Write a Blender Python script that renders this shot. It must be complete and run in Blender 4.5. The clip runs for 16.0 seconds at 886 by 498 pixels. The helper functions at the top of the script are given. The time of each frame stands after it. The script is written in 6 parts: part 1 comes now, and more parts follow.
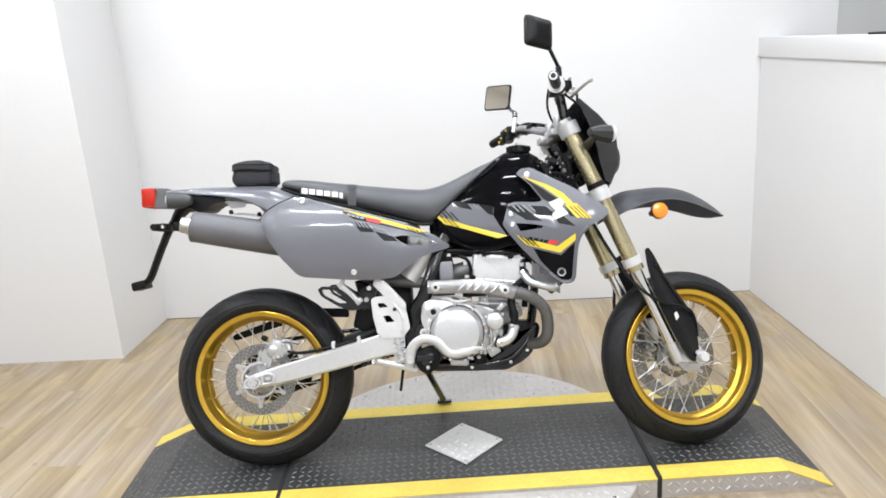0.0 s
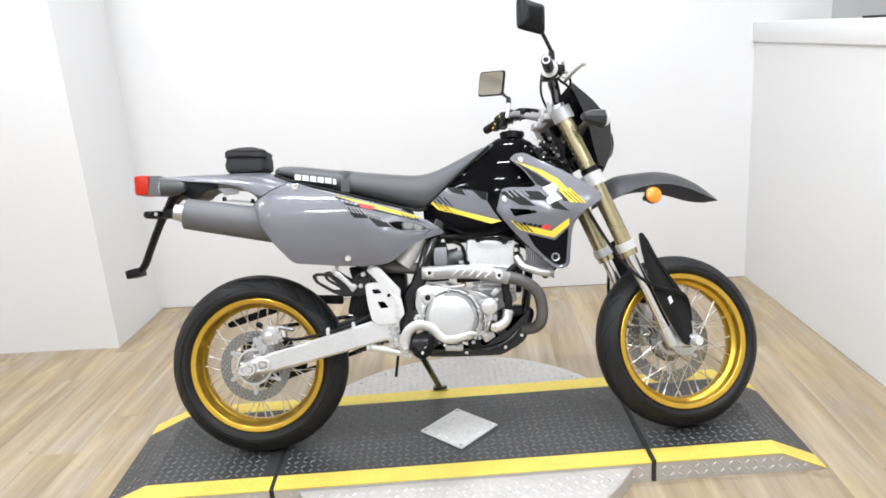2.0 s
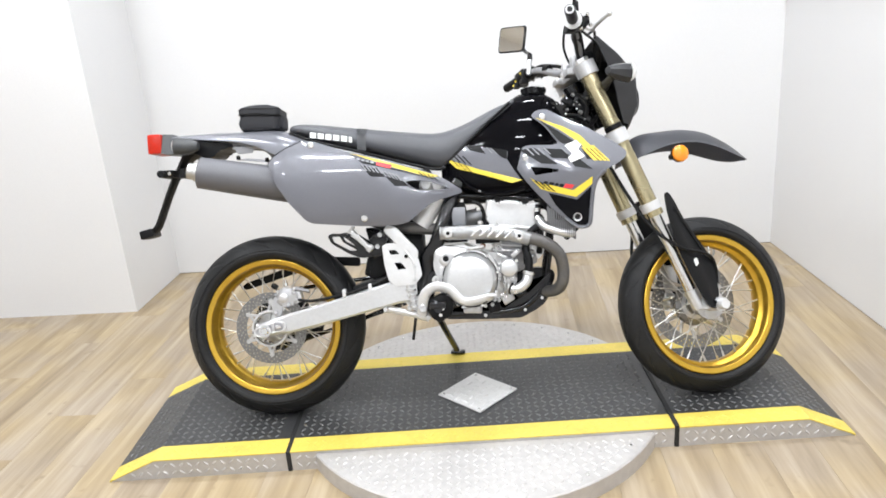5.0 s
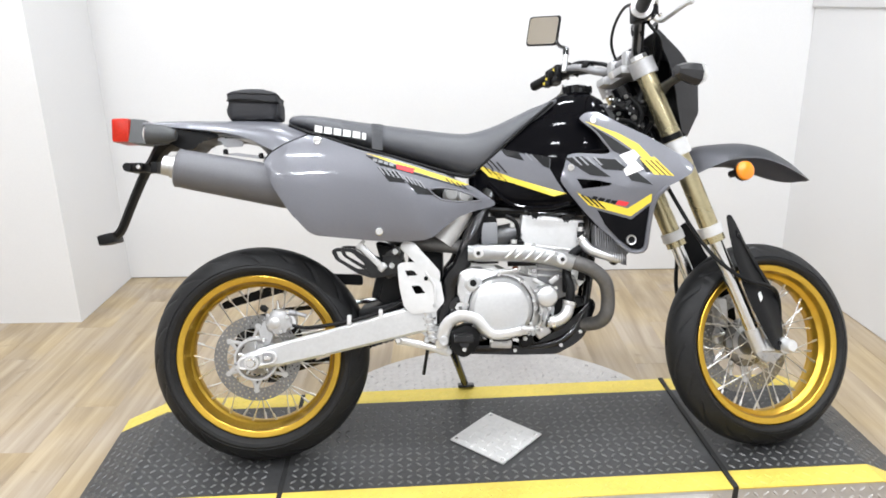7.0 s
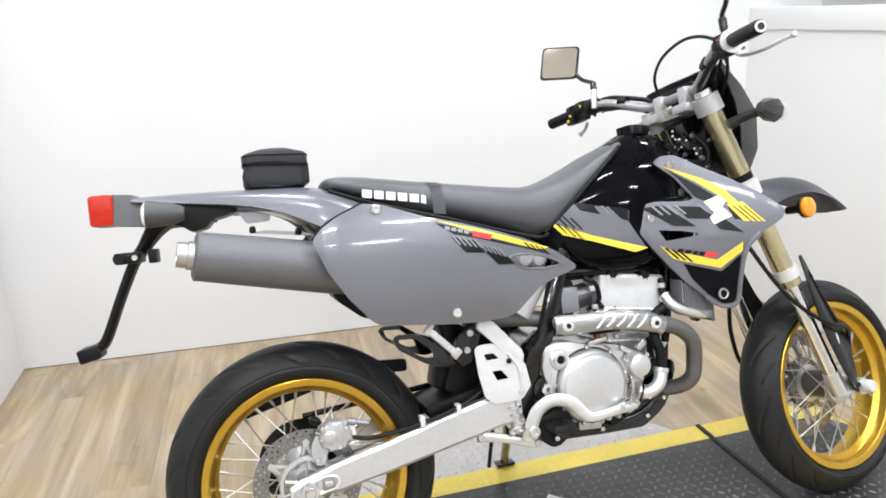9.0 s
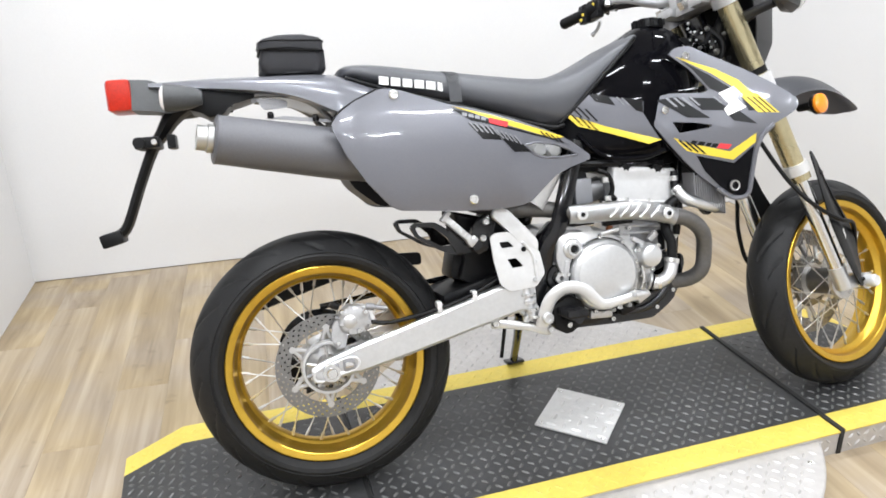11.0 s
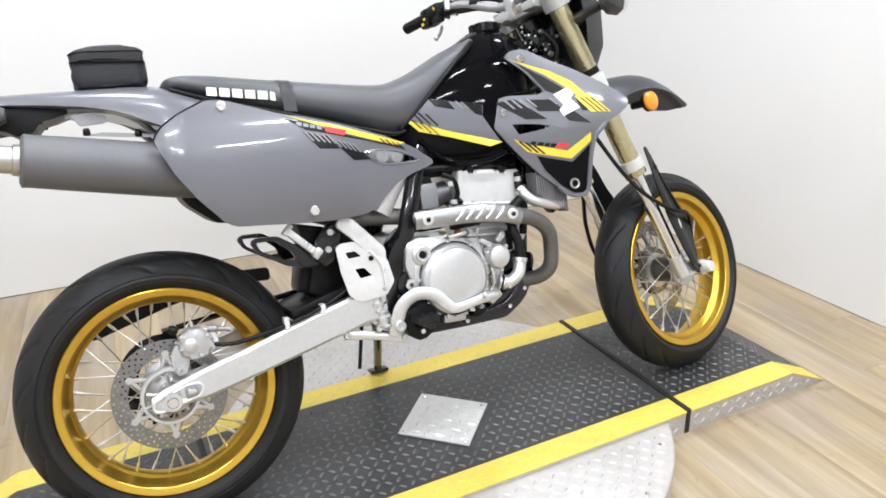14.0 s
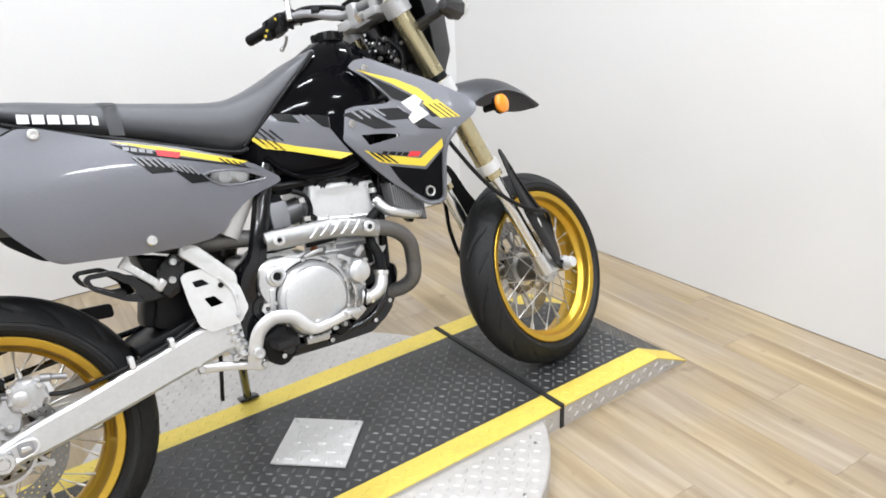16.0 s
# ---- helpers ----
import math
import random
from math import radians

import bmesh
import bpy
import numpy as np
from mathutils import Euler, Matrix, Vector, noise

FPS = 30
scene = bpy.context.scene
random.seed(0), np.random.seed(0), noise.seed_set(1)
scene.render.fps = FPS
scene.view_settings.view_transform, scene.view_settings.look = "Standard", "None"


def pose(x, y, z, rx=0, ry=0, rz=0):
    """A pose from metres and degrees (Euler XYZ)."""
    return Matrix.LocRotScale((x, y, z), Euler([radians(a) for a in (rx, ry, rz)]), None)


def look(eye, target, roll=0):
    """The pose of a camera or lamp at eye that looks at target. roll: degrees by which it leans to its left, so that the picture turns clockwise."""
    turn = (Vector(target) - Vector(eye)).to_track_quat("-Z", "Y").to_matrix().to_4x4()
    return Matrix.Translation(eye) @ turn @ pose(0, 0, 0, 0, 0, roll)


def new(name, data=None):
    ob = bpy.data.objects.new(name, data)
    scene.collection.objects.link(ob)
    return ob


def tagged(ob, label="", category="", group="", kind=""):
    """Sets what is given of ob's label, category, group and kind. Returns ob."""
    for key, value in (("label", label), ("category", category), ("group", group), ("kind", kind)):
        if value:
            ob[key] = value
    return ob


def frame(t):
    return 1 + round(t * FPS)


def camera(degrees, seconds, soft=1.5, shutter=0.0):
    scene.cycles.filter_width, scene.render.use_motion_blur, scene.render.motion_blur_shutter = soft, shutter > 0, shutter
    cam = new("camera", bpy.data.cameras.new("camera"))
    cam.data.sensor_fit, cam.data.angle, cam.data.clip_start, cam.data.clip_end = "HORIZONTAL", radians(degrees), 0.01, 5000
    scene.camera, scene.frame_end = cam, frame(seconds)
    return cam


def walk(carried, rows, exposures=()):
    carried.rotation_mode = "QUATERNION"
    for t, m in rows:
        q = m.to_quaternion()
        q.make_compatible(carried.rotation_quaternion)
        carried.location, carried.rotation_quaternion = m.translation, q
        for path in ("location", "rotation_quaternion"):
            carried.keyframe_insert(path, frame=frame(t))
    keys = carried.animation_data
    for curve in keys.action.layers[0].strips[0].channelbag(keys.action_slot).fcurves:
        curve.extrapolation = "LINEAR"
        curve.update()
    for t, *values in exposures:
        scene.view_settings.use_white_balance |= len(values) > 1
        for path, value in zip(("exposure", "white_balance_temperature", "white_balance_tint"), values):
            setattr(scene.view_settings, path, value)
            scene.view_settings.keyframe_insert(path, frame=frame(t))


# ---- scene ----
cam = camera(62.0, 16.0, soft=1.75)
PATH = [
    (0, (0.076, -2.304, 1.431), (-0.033, -0.381, 0.893), -3.9),
    (0.5, (0.075, -2.305, 1.424), (-0.025, -0.384, 0.877), -4.2),
    (1, (0.077, -2.31, 1.417), (-0.033, -0.391, 0.864), -4.0),
    (1.5, (0.088, -2.311, 1.417), (-0.014, -0.393, 0.857), -4.2),
    (2, (0.087, -2.308, 1.415), (-0.017, -0.392, 0.852), -4.2),
    (2.5, (0.098, -2.298, 1.414), (0.004, -0.382, 0.846), -5.3),
    (3, (0.101, -2.294, 1.394), (0.001, -0.396, 0.775), -5.6),
    (3.5, (0.102, -2.276, 1.389), (0.001, -0.378, 0.766), -5.8),
    (4, (0.093, -2.271, 1.385), (-0.054, -0.374, 0.769), -5.0),
    (4.2, (0.089, -2.271, 1.379), (-0.064, -0.375, 0.761), -4.9),
    (6.3, (0.031, -2.099, 1.339), (-0.075, -0.212, 0.686), -2.6),
    (6.5, (-0.021, -2.042, 1.33), (-0.061, -0.15, 0.68), -3.0),
    (7, (-0.172, -1.899, 1.306), (-0.176, -0.002, 0.671), -1.0),
    (7.5, (-0.306, -1.688, 1.327), (-0.279, 0.236, 0.782), -1.1),
    (8, (-0.396, -1.575, 1.377), (-0.192, 0.34, 0.838), -2.7),
    (8.5, (-0.592, -1.524, 1.382), (-0.222, 0.355, 0.803), -2.2),
    (9, (-0.715, -1.495, 1.359), (-0.269, 0.359, 0.753), -1.6),
    (9.5, (-0.759, -1.499, 1.327), (-0.279, 0.319, 0.646), -1.0),
    (9.7, (-0.779, -1.515, 1.303), (-0.344, 0.3, 0.584), -1.0),
    (11.8, (-0.775, -1.541, 1.249), (-0.309, 0.25, 0.491), -2.4),
    (12, (-0.765, -1.539, 1.252), (-0.274, 0.247, 0.498), -2.2),
    (12.5, (-0.737, -1.548, 1.252), (-0.197, 0.22, 0.489), -2.2),
    (13, (-0.719, -1.555, 1.246), (-0.141, 0.2, 0.481), -2.3),
    (13.5, (-0.708, -1.541, 1.244), (-0.056, 0.178, 0.458), -2.3),
    (14, (-0.68, -1.542, 1.253), (0.049, 0.162, 0.5), -1.5),
    (14.5, (-0.642, -1.551, 1.257), (0.172, 0.124, 0.526), -0.9),
    (15, (-0.612, -1.554, 1.257), (0.254, 0.092, 0.521), -0.8),
    (15.5, (-0.588, -1.559, 1.255), (0.347, 0.051, 0.524), -2.0),
    (16, (-0.587, -1.539, 1.255), (0.4, 0.03, 0.502), -2.7),
]
EXPOSURES = [(0.0, 0.12), (2.0, 0.20), (3.0, 0.25), (13.5, 0.25), (15.0, 0.16), (16.0, 0.14)]
walk(cam, [(t, look(eye, target, roll)) for t, eye, target, roll in PATH], EXPOSURES)

# ---- light ----
world = bpy.data.worlds.new("world")
scene.world = world
world.use_nodes = True
world.node_tree.nodes["Background"].inputs[0].default_value = (0.9, 0.95, 1.0, 1)
world.node_tree.nodes["Background"].inputs[1].default_value = 0.25
LAMP_WATTS = 13.6


# ---- materials ----
def material(name, colour, rough=0.5, metal=0.0, vary=0.12, scale=8.0, grain=60.0, bump=0.05, coat=0.0, wear=0.0, wear_colour=(0.3, 0.29, 0.27), spec=0.5, random_tint=0.0):
    """A surface with two scales of colour change, uneven gloss and fine relief."""
    m = bpy.data.materials.new(name)
    m.use_nodes = True
    nt = m.node_tree
    b = nt.nodes["Principled BSDF"]
    co = nt.nodes.new("ShaderNodeTexCoord")
    big, fine = nt.nodes.new("ShaderNodeTexNoise"), nt.nodes.new("ShaderNodeTexNoise")
    big.inputs["Scale"].default_value, big.inputs["Detail"].default_value = scale, 4
    fine.inputs["Scale"].default_value, fine.inputs["Detail"].default_value = grain, 3
    for n in (big, fine):
        nt.links.new(co.outputs["Object"], n.inputs["Vector"])
    add = nt.nodes.new("ShaderNodeMath")
    add.operation = "ADD"
    nt.links.new(big.outputs["Fac"], add.inputs[0])
    nt.links.new(fine.outputs["Fac"], add.inputs[1])
    ramp = nt.nodes.new("ShaderNodeMapRange")
    ramp.inputs["From Min"].default_value, ramp.inputs["From Max"].default_value = 0.6, 1.4
    ramp.inputs["To Min"].default_value, ramp.inputs["To Max"].default_value = 1 - vary, 1 + vary
    nt.links.new(add.outputs[0], ramp.inputs["Value"])
    col = nt.nodes.new("ShaderNodeMix")
    col.data_type, col.blend_type = "RGBA", "MULTIPLY"
    col.inputs[0].default_value = 1.0
    col.inputs[6].default_value = (*colour, 1)
    nt.links.new(ramp.outputs[0], col.inputs[7])
    out = col.outputs[2]
    if random_tint:
        info = nt.nodes.new("ShaderNodeObjectInfo")
        rr = nt.nodes.new("ShaderNodeMapRange")
        rr.inputs["To Min"].default_value, rr.inputs["To Max"].default_value = 1 - random_tint, 1 + random_tint
        nt.links.new(info.outputs["Random"], rr.inputs["Value"])
        tint = nt.nodes.new("ShaderNodeMix")
        tint.data_type, tint.blend_type = "RGBA", "MULTIPLY"
        tint.inputs[0].default_value = 1.0
        nt.links.new(out, tint.inputs[6])
        nt.links.new(rr.outputs[0], tint.inputs[7])
        out = tint.outputs[2]
    if wear:
        spot = nt.nodes.new("ShaderNodeTexNoise")
        spot.inputs["Scale"].default_value, spot.inputs["Detail"].default_value = scale * 3, 8
        nt.links.new(co.outputs["Object"], spot.inputs["Vector"])
        cut = nt.nodes.new("ShaderNodeMapRange")
        cut.inputs["From Min"].default_value, cut.inputs["From Max"].default_value = 0.58, 0.72
        cut.inputs["To Max"].default_value = wear
        nt.links.new(spot.outputs["Fac"], cut.inputs["Value"])
        worn = nt.nodes.new("ShaderNodeMix")
        worn.data_type = "RGBA"
        worn.inputs[7].default_value = (*wear_colour, 1)
        nt.links.new(cut.outputs[0], worn.inputs[0])
        nt.links.new(out, worn.inputs[6])
        out = worn.outputs[2]
    nt.links.new(out, b.inputs["Base Color"])
    gloss = nt.nodes.new("ShaderNodeMapRange")
    gloss.inputs["To Min"].default_value, gloss.inputs["To Max"].default_value = max(0.02, rough * 0.8), min(1, rough * 1.2)
    nt.links.new(big.outputs["Fac"], gloss.inputs["Value"])
    nt.links.new(gloss.outputs[0], b.inputs["Roughness"])
    b.inputs["Metallic"].default_value = metal
    b.inputs["Coat Weight"].default_value = coat
    b.inputs["Coat Roughness"].default_value = 0.06
    b.inputs["Specular IOR Level"].default_value = spec
    if bump:
        bp = nt.nodes.new("ShaderNodeBump")
        bp.inputs["Strength"].default_value, bp.inputs["Distance"].default_value = bump, 0.003
        nt.links.new(fine.outputs["Fac"], bp.inputs["Height"])
        nt.links.new(bp.outputs[0], b.inputs["Normal"])
    return m


def wood():
    """Printed oak planks, grain along y, each plank of its own tone."""
    m = bpy.data.materials.new("oak_plank")
    m.use_nodes = True
    nt = m.node_tree
    b = nt.nodes["Principled BSDF"]
    co, info = nt.nodes.new("ShaderNodeTexCoord"), nt.nodes.new("ShaderNodeObjectInfo")
    shift = nt.nodes.new("ShaderNodeVectorMath")
    shift.operation = "MULTIPLY_ADD"
    shift.inputs[1].default_value = (1, 1, 1)
    scale_r = nt.nodes.new("ShaderNodeMath")
    scale_r.operation, scale_r.inputs[1].default_value = "MULTIPLY", 37.0
    nt.links.new(info.outputs["Random"], scale_r.inputs[0])
    nt.links.new(co.outputs["Object"], shift.inputs[0])
    nt.links.new(scale_r.outputs[0], shift.inputs[2])
    vals = []
    for sc, det in (((15, 1.1, 15), 6), ((60, 2.6, 60), 7)):
        mp = nt.nodes.new("ShaderNodeMapping")
        mp.inputs["Scale"].default_value = sc
        nt.links.new(shift.outputs[0], mp.inputs["Vector"])
        n = nt.nodes.new("ShaderNodeTexNoise")
        n.inputs["Scale"].default_value, n.inputs["Detail"].default_value, n.inputs["Distortion"].default_value = 1.0, det, 0.6
        nt.links.new(mp.outputs[0], n.inputs["Vector"])
        vals.append(n)
    mixf = nt.nodes.new("ShaderNodeMath")
    mixf.operation = "MULTIPLY_ADD"
    mixf.inputs[1].default_value = 0.45
    nt.links.new(vals[1].outputs["Fac"], mixf.inputs[0])
    nt.links.new(vals[0].outputs["Fac"], mixf.inputs[2])
    tone = nt.nodes.new("ShaderNodeMath")
    tone.operation = "MULTIPLY_ADD"
    tone.inputs[1].default_value = 0.03
    nt.links.new(info.outputs["Random"], tone.inputs[0])
    nt.links.new(mixf.outputs[0], tone.inputs[2])
    r = nt.nodes.new("ShaderNodeValToRGB")
    e = r.color_ramp.elements
    e[0].position, e[0].color = 0.44, (0.205, 0.156, 0.102, 1)
    e[1].position, e[1].color = 1.06, (0.432, 0.360, 0.268, 1)
    mid = e.new(0.78)
    mid.color = (0.340, 0.274, 0.192, 1)
    nt.links.new(tone.outputs[0], r.inputs[0])
    hue = nt.nodes.new("ShaderNodeTexNoise")
    hue.inputs["Scale"].default_value, hue.inputs["Detail"].default_value = 2.2, 3
    nt.links.new(shift.outputs[0], hue.inputs["Vector"])
    wash = nt.nodes.new("ShaderNodeValToRGB")
    w = wash.color_ramp.elements
    w[0].position, w[0].color = 0.38, (1.05, 1.0, 0.84, 1)
    w[1].position, w[1].color = 0.62, (0.99, 1.0, 1.05, 1)
    nt.links.new(hue.outputs["Fac"], wash.inputs[0])
    both = nt.nodes.new("ShaderNodeMix")
    both.data_type, both.blend_type = "RGBA", "MULTIPLY"
    both.inputs[0].default_value = 1.0
    nt.links.new(r.outputs[0], both.inputs[6])
    nt.links.new(wash.outputs[0], both.inputs[7])
    knot = nt.nodes.new("ShaderNodeTexNoise")
    knot.inputs["Scale"].default_value, knot.inputs["Detail"].default_value = 15.0, 2
    nt.links.new(shift.outputs[0], knot.inputs["Vector"])
    kcut = nt.nodes.new("ShaderNodeMapRange")
    kcut.inputs["From Min"].default_value, kcut.inputs["From Max"].default_value, kcut.inputs["To Max"].default_value = 0.67, 0.77, 0.4
    nt.links.new(knot.outputs["Fac"], kcut.inputs["Value"])
    knotted = nt.nodes.new("ShaderNodeMix")
    knotted.data_type = "RGBA"
    knotted.inputs[7].default_value = (0.12, 0.085, 0.05, 1)
    nt.links.new(kcut.outputs[0], knotted.inputs[0])
    nt.links.new(both.outputs[2], knotted.inputs[6])
    nt.links.new(knotted.outputs[2], b.inputs["Base Color"])
    b.inputs["Roughness"].default_value = 0.42
    bp = nt.nodes.new("ShaderNodeBump")
    bp.inputs["Strength"].default_value, bp.inputs["Distance"].default_value = 0.15, 0.001
    nt.links.new(vals[1].outputs["Fac"], bp.inputs["Height"])
    nt.links.new(bp.outputs[0], b.inputs["Normal"])
    return m


def emitter(name, colour, strength):
    m = bpy.data.materials.new(name)
    m.use_nodes = True
    b = m.node_tree.nodes["Principled BSDF"]
    b.inputs["Base Color"].default_value = (*colour, 1)
    b.inputs["Emission Color"].default_value = (*colour, 1)
    b.inputs["Emission Strength"].default_value = strength
    return m


WALL = material("white_wall_paint", (0.69, 0.688, 0.69), 0.62, vary=0.025, scale=1.2, grain=180, bump=0.04)
CEIL = material("white_ceiling_paint", (0.78, 0.785, 0.79), 0.8, vary=0.02, scale=1, grain=90)
WALLGREY = material("grey_wall", (0.50, 0.505, 0.50), 0.65, vary=0.04, scale=1.2, grain=180, bump=0.04)
WOOD = wood()
SUB = material("dark_subfloor", (0.13, 0.10, 0.065), 0.8)
BLACKDECK = material("black_tread_coating", (0.040, 0.040, 0.041), 0.38, vary=0.3, scale=5, grain=70, bump=0.15, wear=0.3, wear_colour=(0.062, 0.060, 0.056), spec=0.45)
YELLOW = material("yellow_safety_paint", (0.66, 0.51, 0.092), 0.45, vary=0.1, scale=6, grain=80, bump=0.1, wear=0.35, wear_colour=(0.50, 0.40, 0.10))
TREADALU = material("tread_plate_aluminium", (0.50, 0.482, 0.468), 0.5, 0.4, vary=0.12, scale=6, grain=50, bump=0.08, wear=0.25, wear_colour=(0.42, 0.41, 0.39))
PLATEALU = material("bright_tread_plate", (0.62, 0.615, 0.605), 0.46, 0.3, vary=0.08, scale=6, grain=50, bump=0.06)
# Lugs paler than the deck: caught light put into the colour, with some wear.
TREADLIT = material("worn_black_tread_lugs_lit", (0.098, 0.098, 0.096), 0.36, vary=0.35, scale=7, grain=90, bump=0.1)
GAPRUB = material("black_gap_rubber", (0.012, 0.012, 0.012), 0.7)
RUBBER = material("tyre_rubber", (0.0125, 0.0125, 0.013), 0.5, vary=0.3, scale=10, grain=120, bump=0.12, wear=0.4, wear_colour=(0.020, 0.0195, 0.019), spec=0.25)
BARGREY = material("grey_bar_alloy", (0.29, 0.29, 0.30), 0.48, 0.65, vary=0.08, scale=6, grain=120, bump=0.05)
GOLD = material("gold_anodised_aluminium", (0.64, 0.405, 0.060), 0.30, 1.0, vary=0.07, scale=5, grain=90, bump=0.03)
DISCSTEEL = material("dull_disc_steel", (0.23, 0.228, 0.223), 0.36, 0.9, vary=0.15, grain=80, bump=0.04)
SPOKE = material("dull_bright_spoke_steel", (0.50, 0.50, 0.49), 0.38, 0.9, vary=0.1, grain=40, bump=0.02)
TAILGREY = material("dark_grey_plastic", (0.050, 0.052, 0.054), 0.5, vary=0.15, scale=9, grain=160, bump=0.08)
CHROME = material("bright_steel", (0.72, 0.72, 0.71), 0.2, 1.0, vary=0.08, grain=40, bump=0.02)
SILVER = material("cast_aluminium", (0.55, 0.55, 0.55), 0.32, 0.8, vary=0.1, scale=14, grain=160, bump=0.12, wear=0.15, wear_colour=(0.40, 0.395, 0.38))
BRUSHED = material("satin_aluminium", (0.62, 0.625, 0.63), 0.34, 0.8, vary=0.07, scale=6, grain=120, bump=0.06)
WHITEMET = material("pale_painted_metal", (0.63, 0.63, 0.63), 0.30, 0.3, vary=0.07, scale=8, grain=70, bump=0.04, wear=0.2, wear_colour=(0.50, 0.50, 0.49))
GREYPL = material("metallic_grey_plastic", (0.140, 0.143, 0.162), 0.33, 0.3, vary=0.06, scale=4, grain=300, bump=0.01, coat=0.4)
BLACKMASK = material("satin_black_fairing", (0.028, 0.028, 0.030), 0.34, vary=0.15, scale=7, grain=140, bump=0.04, spec=0.4)
BLACKGL = material("gloss_black_plastic", (0.003, 0.003, 0.004), 0.06, vary=0.1, scale=5, grain=90, bump=0.01, spec=0.10)
BLACKPL = material("matt_black_plastic", (0.0045, 0.0045, 0.005), 0.42, vary=0.2, scale=9, grain=140, bump=0.08, spec=0.2)
BLACKMET = material("black_painted_steel", (0.004, 0.004, 0.005), 0.14, vary=0.2, scale=10, grain=100, bump=0.03, spec=0.5)
VINYL = material("grey_seat_vinyl", (0.066, 0.068, 0.076), 0.40, vary=0.12, scale=6, grain=400, bump=0.16)
STRAP = material("grey_strap_vinyl", (0.11, 0.112, 0.12), 0.45, vary=0.1, scale=6, grain=300, bump=0.12)
FABRIC = material("black_nylon_fabric", (0.013, 0.013, 0.016), 0.7, vary=0.25, scale=12, grain=500, bump=0.3)
MUFF = material("grey_coated_muffler", (0.120, 0.120, 0.130), 0.5, 0.25, vary=0.12, scale=5, grain=250, bump=0.05)
PIPE = material("heat_grey_exhaust_pipe", (0.125, 0.121, 0.118), 0.46, 0.5, vary=0.18, scale=9, grain=90, bump=0.08)
FORKGOLD = material("champagne_fork_tube", (0.51, 0.45, 0.28), 0.27, 0.9, vary=0.08, scale=5, grain=90, bump=0.02)
CLAMPCAST = material("grey_cast_clamp", (0.44, 0.44, 0.445), 0.42, 0.6, vary=0.12, scale=12, grain=150, bump=0.1)
DECALY = material("yellow_decal", (0.72, 0.55, 0.05), 0.3, vary=0.03, bump=0)
DECALK = material("black_decal", (0.006, 0.006, 0.007), 0.3, vary=0.05, bump=0, spec=0.25)
DECALW = material("white_decal", (0.82, 0.82, 0.80), 0.35, vary=0.03, bump=0)
DECALR = material("red_decal", (0.70, 0.04, 0.05), 0.3, vary=0.03, bump=0)
DECALG = material("grey_decal", (0.22, 0.224, 0.24), 0.3, 0.3, vary=0.04, bump=0)
REDLENS = material("red_lens", (0.42, 0.018, 0.006), 0.3, vary=0.3, scale=40, grain=220, bump=0.1, spec=0.25)
AMBER = material("amber_lens", (0.85, 0.27, 0.015), 0.16, vary=0.06, scale=30, grain=200, bump=0.05, coat=0.4)
CLEAR = material("pale_clear_lens", (0.75, 0.75, 0.74), 0.15, vary=0.04, grain=200, bump=0.04)
# The warm tint paints in a tan reflection that the white room doesn't give.
MIRROR = material("mirror_glass", (0.90, 0.86, 0.78), 0.03, 1.0, vary=0.01, bump=0)
COPPER = material("copper_brown_bolt", (0.35, 0.12, 0.05), 0.4, 0.6)


# ---- mesh helpers ----
def finish(name, bm, mat, parent=None, label="", smooth=True, angle=38):
    bmesh.ops.recalc_face_normals(bm, faces=bm.faces)
    if smooth:
        lim = radians(angle)
        for f in bm.faces:
            f.smooth = True
        for e in bm.edges:
            if len(e.link_faces) == 2 and e.calc_face_angle(0) > lim:
                e.smooth = False
    me = bpy.data.meshes.new(name)
    bm.to_mesh(me)
    bm.free()
    me.materials.append(mat)
    ob = new(name, me)
    if parent:
        ob.parent = parent
    if label:
        ob["label"] = label
    return ob


def part(name, bm, mat, parent, label="", m=None, smooth=True, angle=38):
    if m is not None:
        bm.transform(m)
    return finish(name, bm, mat, parent, label, smooth, angle)


def thing(name, label, category, m=None, group="", kind=""):
    ob = new(name)
    ob.empty_display_size = 0.1
    if m is not None:
        ob.matrix_basis = m
    return tagged(ob, label, category, group, kind)


def box(cx, cy, cz, sx, sy, sz, bevel=0.0, m=None, bm=None):
    b2 = bmesh.new()
    bmesh.ops.create_cube(b2, size=1)
    b2.transform((m or Matrix()) @ Matrix.Translation((cx, cy, cz)) @ Matrix.Diagonal((sx, sy, sz, 1)))
    if bevel:
        bmesh.ops.bevel(b2, geom=b2.edges[:], offset=bevel, segments=2, affect="EDGES", profile=0.6)
    return merge(bm, b2) if bm else b2


def merge(bm, other):
    """Adds the faces of other to bm and frees it."""
    me = bpy.data.meshes.new("tmp")
    other.to_mesh(me)
    other.free()
    bm.from_mesh(me)
    bpy.data.meshes.remove(me)
    return bm


def rings(loops, closed=False, cap=True, bm=None):
    """Skins a row of rings of equally many points."""
    bm = bm or bmesh.new()
    rows = [[bm.verts.new(p) for p in loop] for loop in loops]
    n = len(rows[0])
    pairs = list(zip(rows, rows[1:])) + ([(rows[-1], rows[0])] if closed else [])
    for a, b in pairs:
        for i in range(n):
            try:
                bm.faces.new((a[i], a[(i + 1) % n], b[(i + 1) % n], b[i]))
            except ValueError:
                pass
    if cap and not closed:
        bm.faces.new(rows[0][::-1])
        bm.faces.new(rows[-1])
    return bm


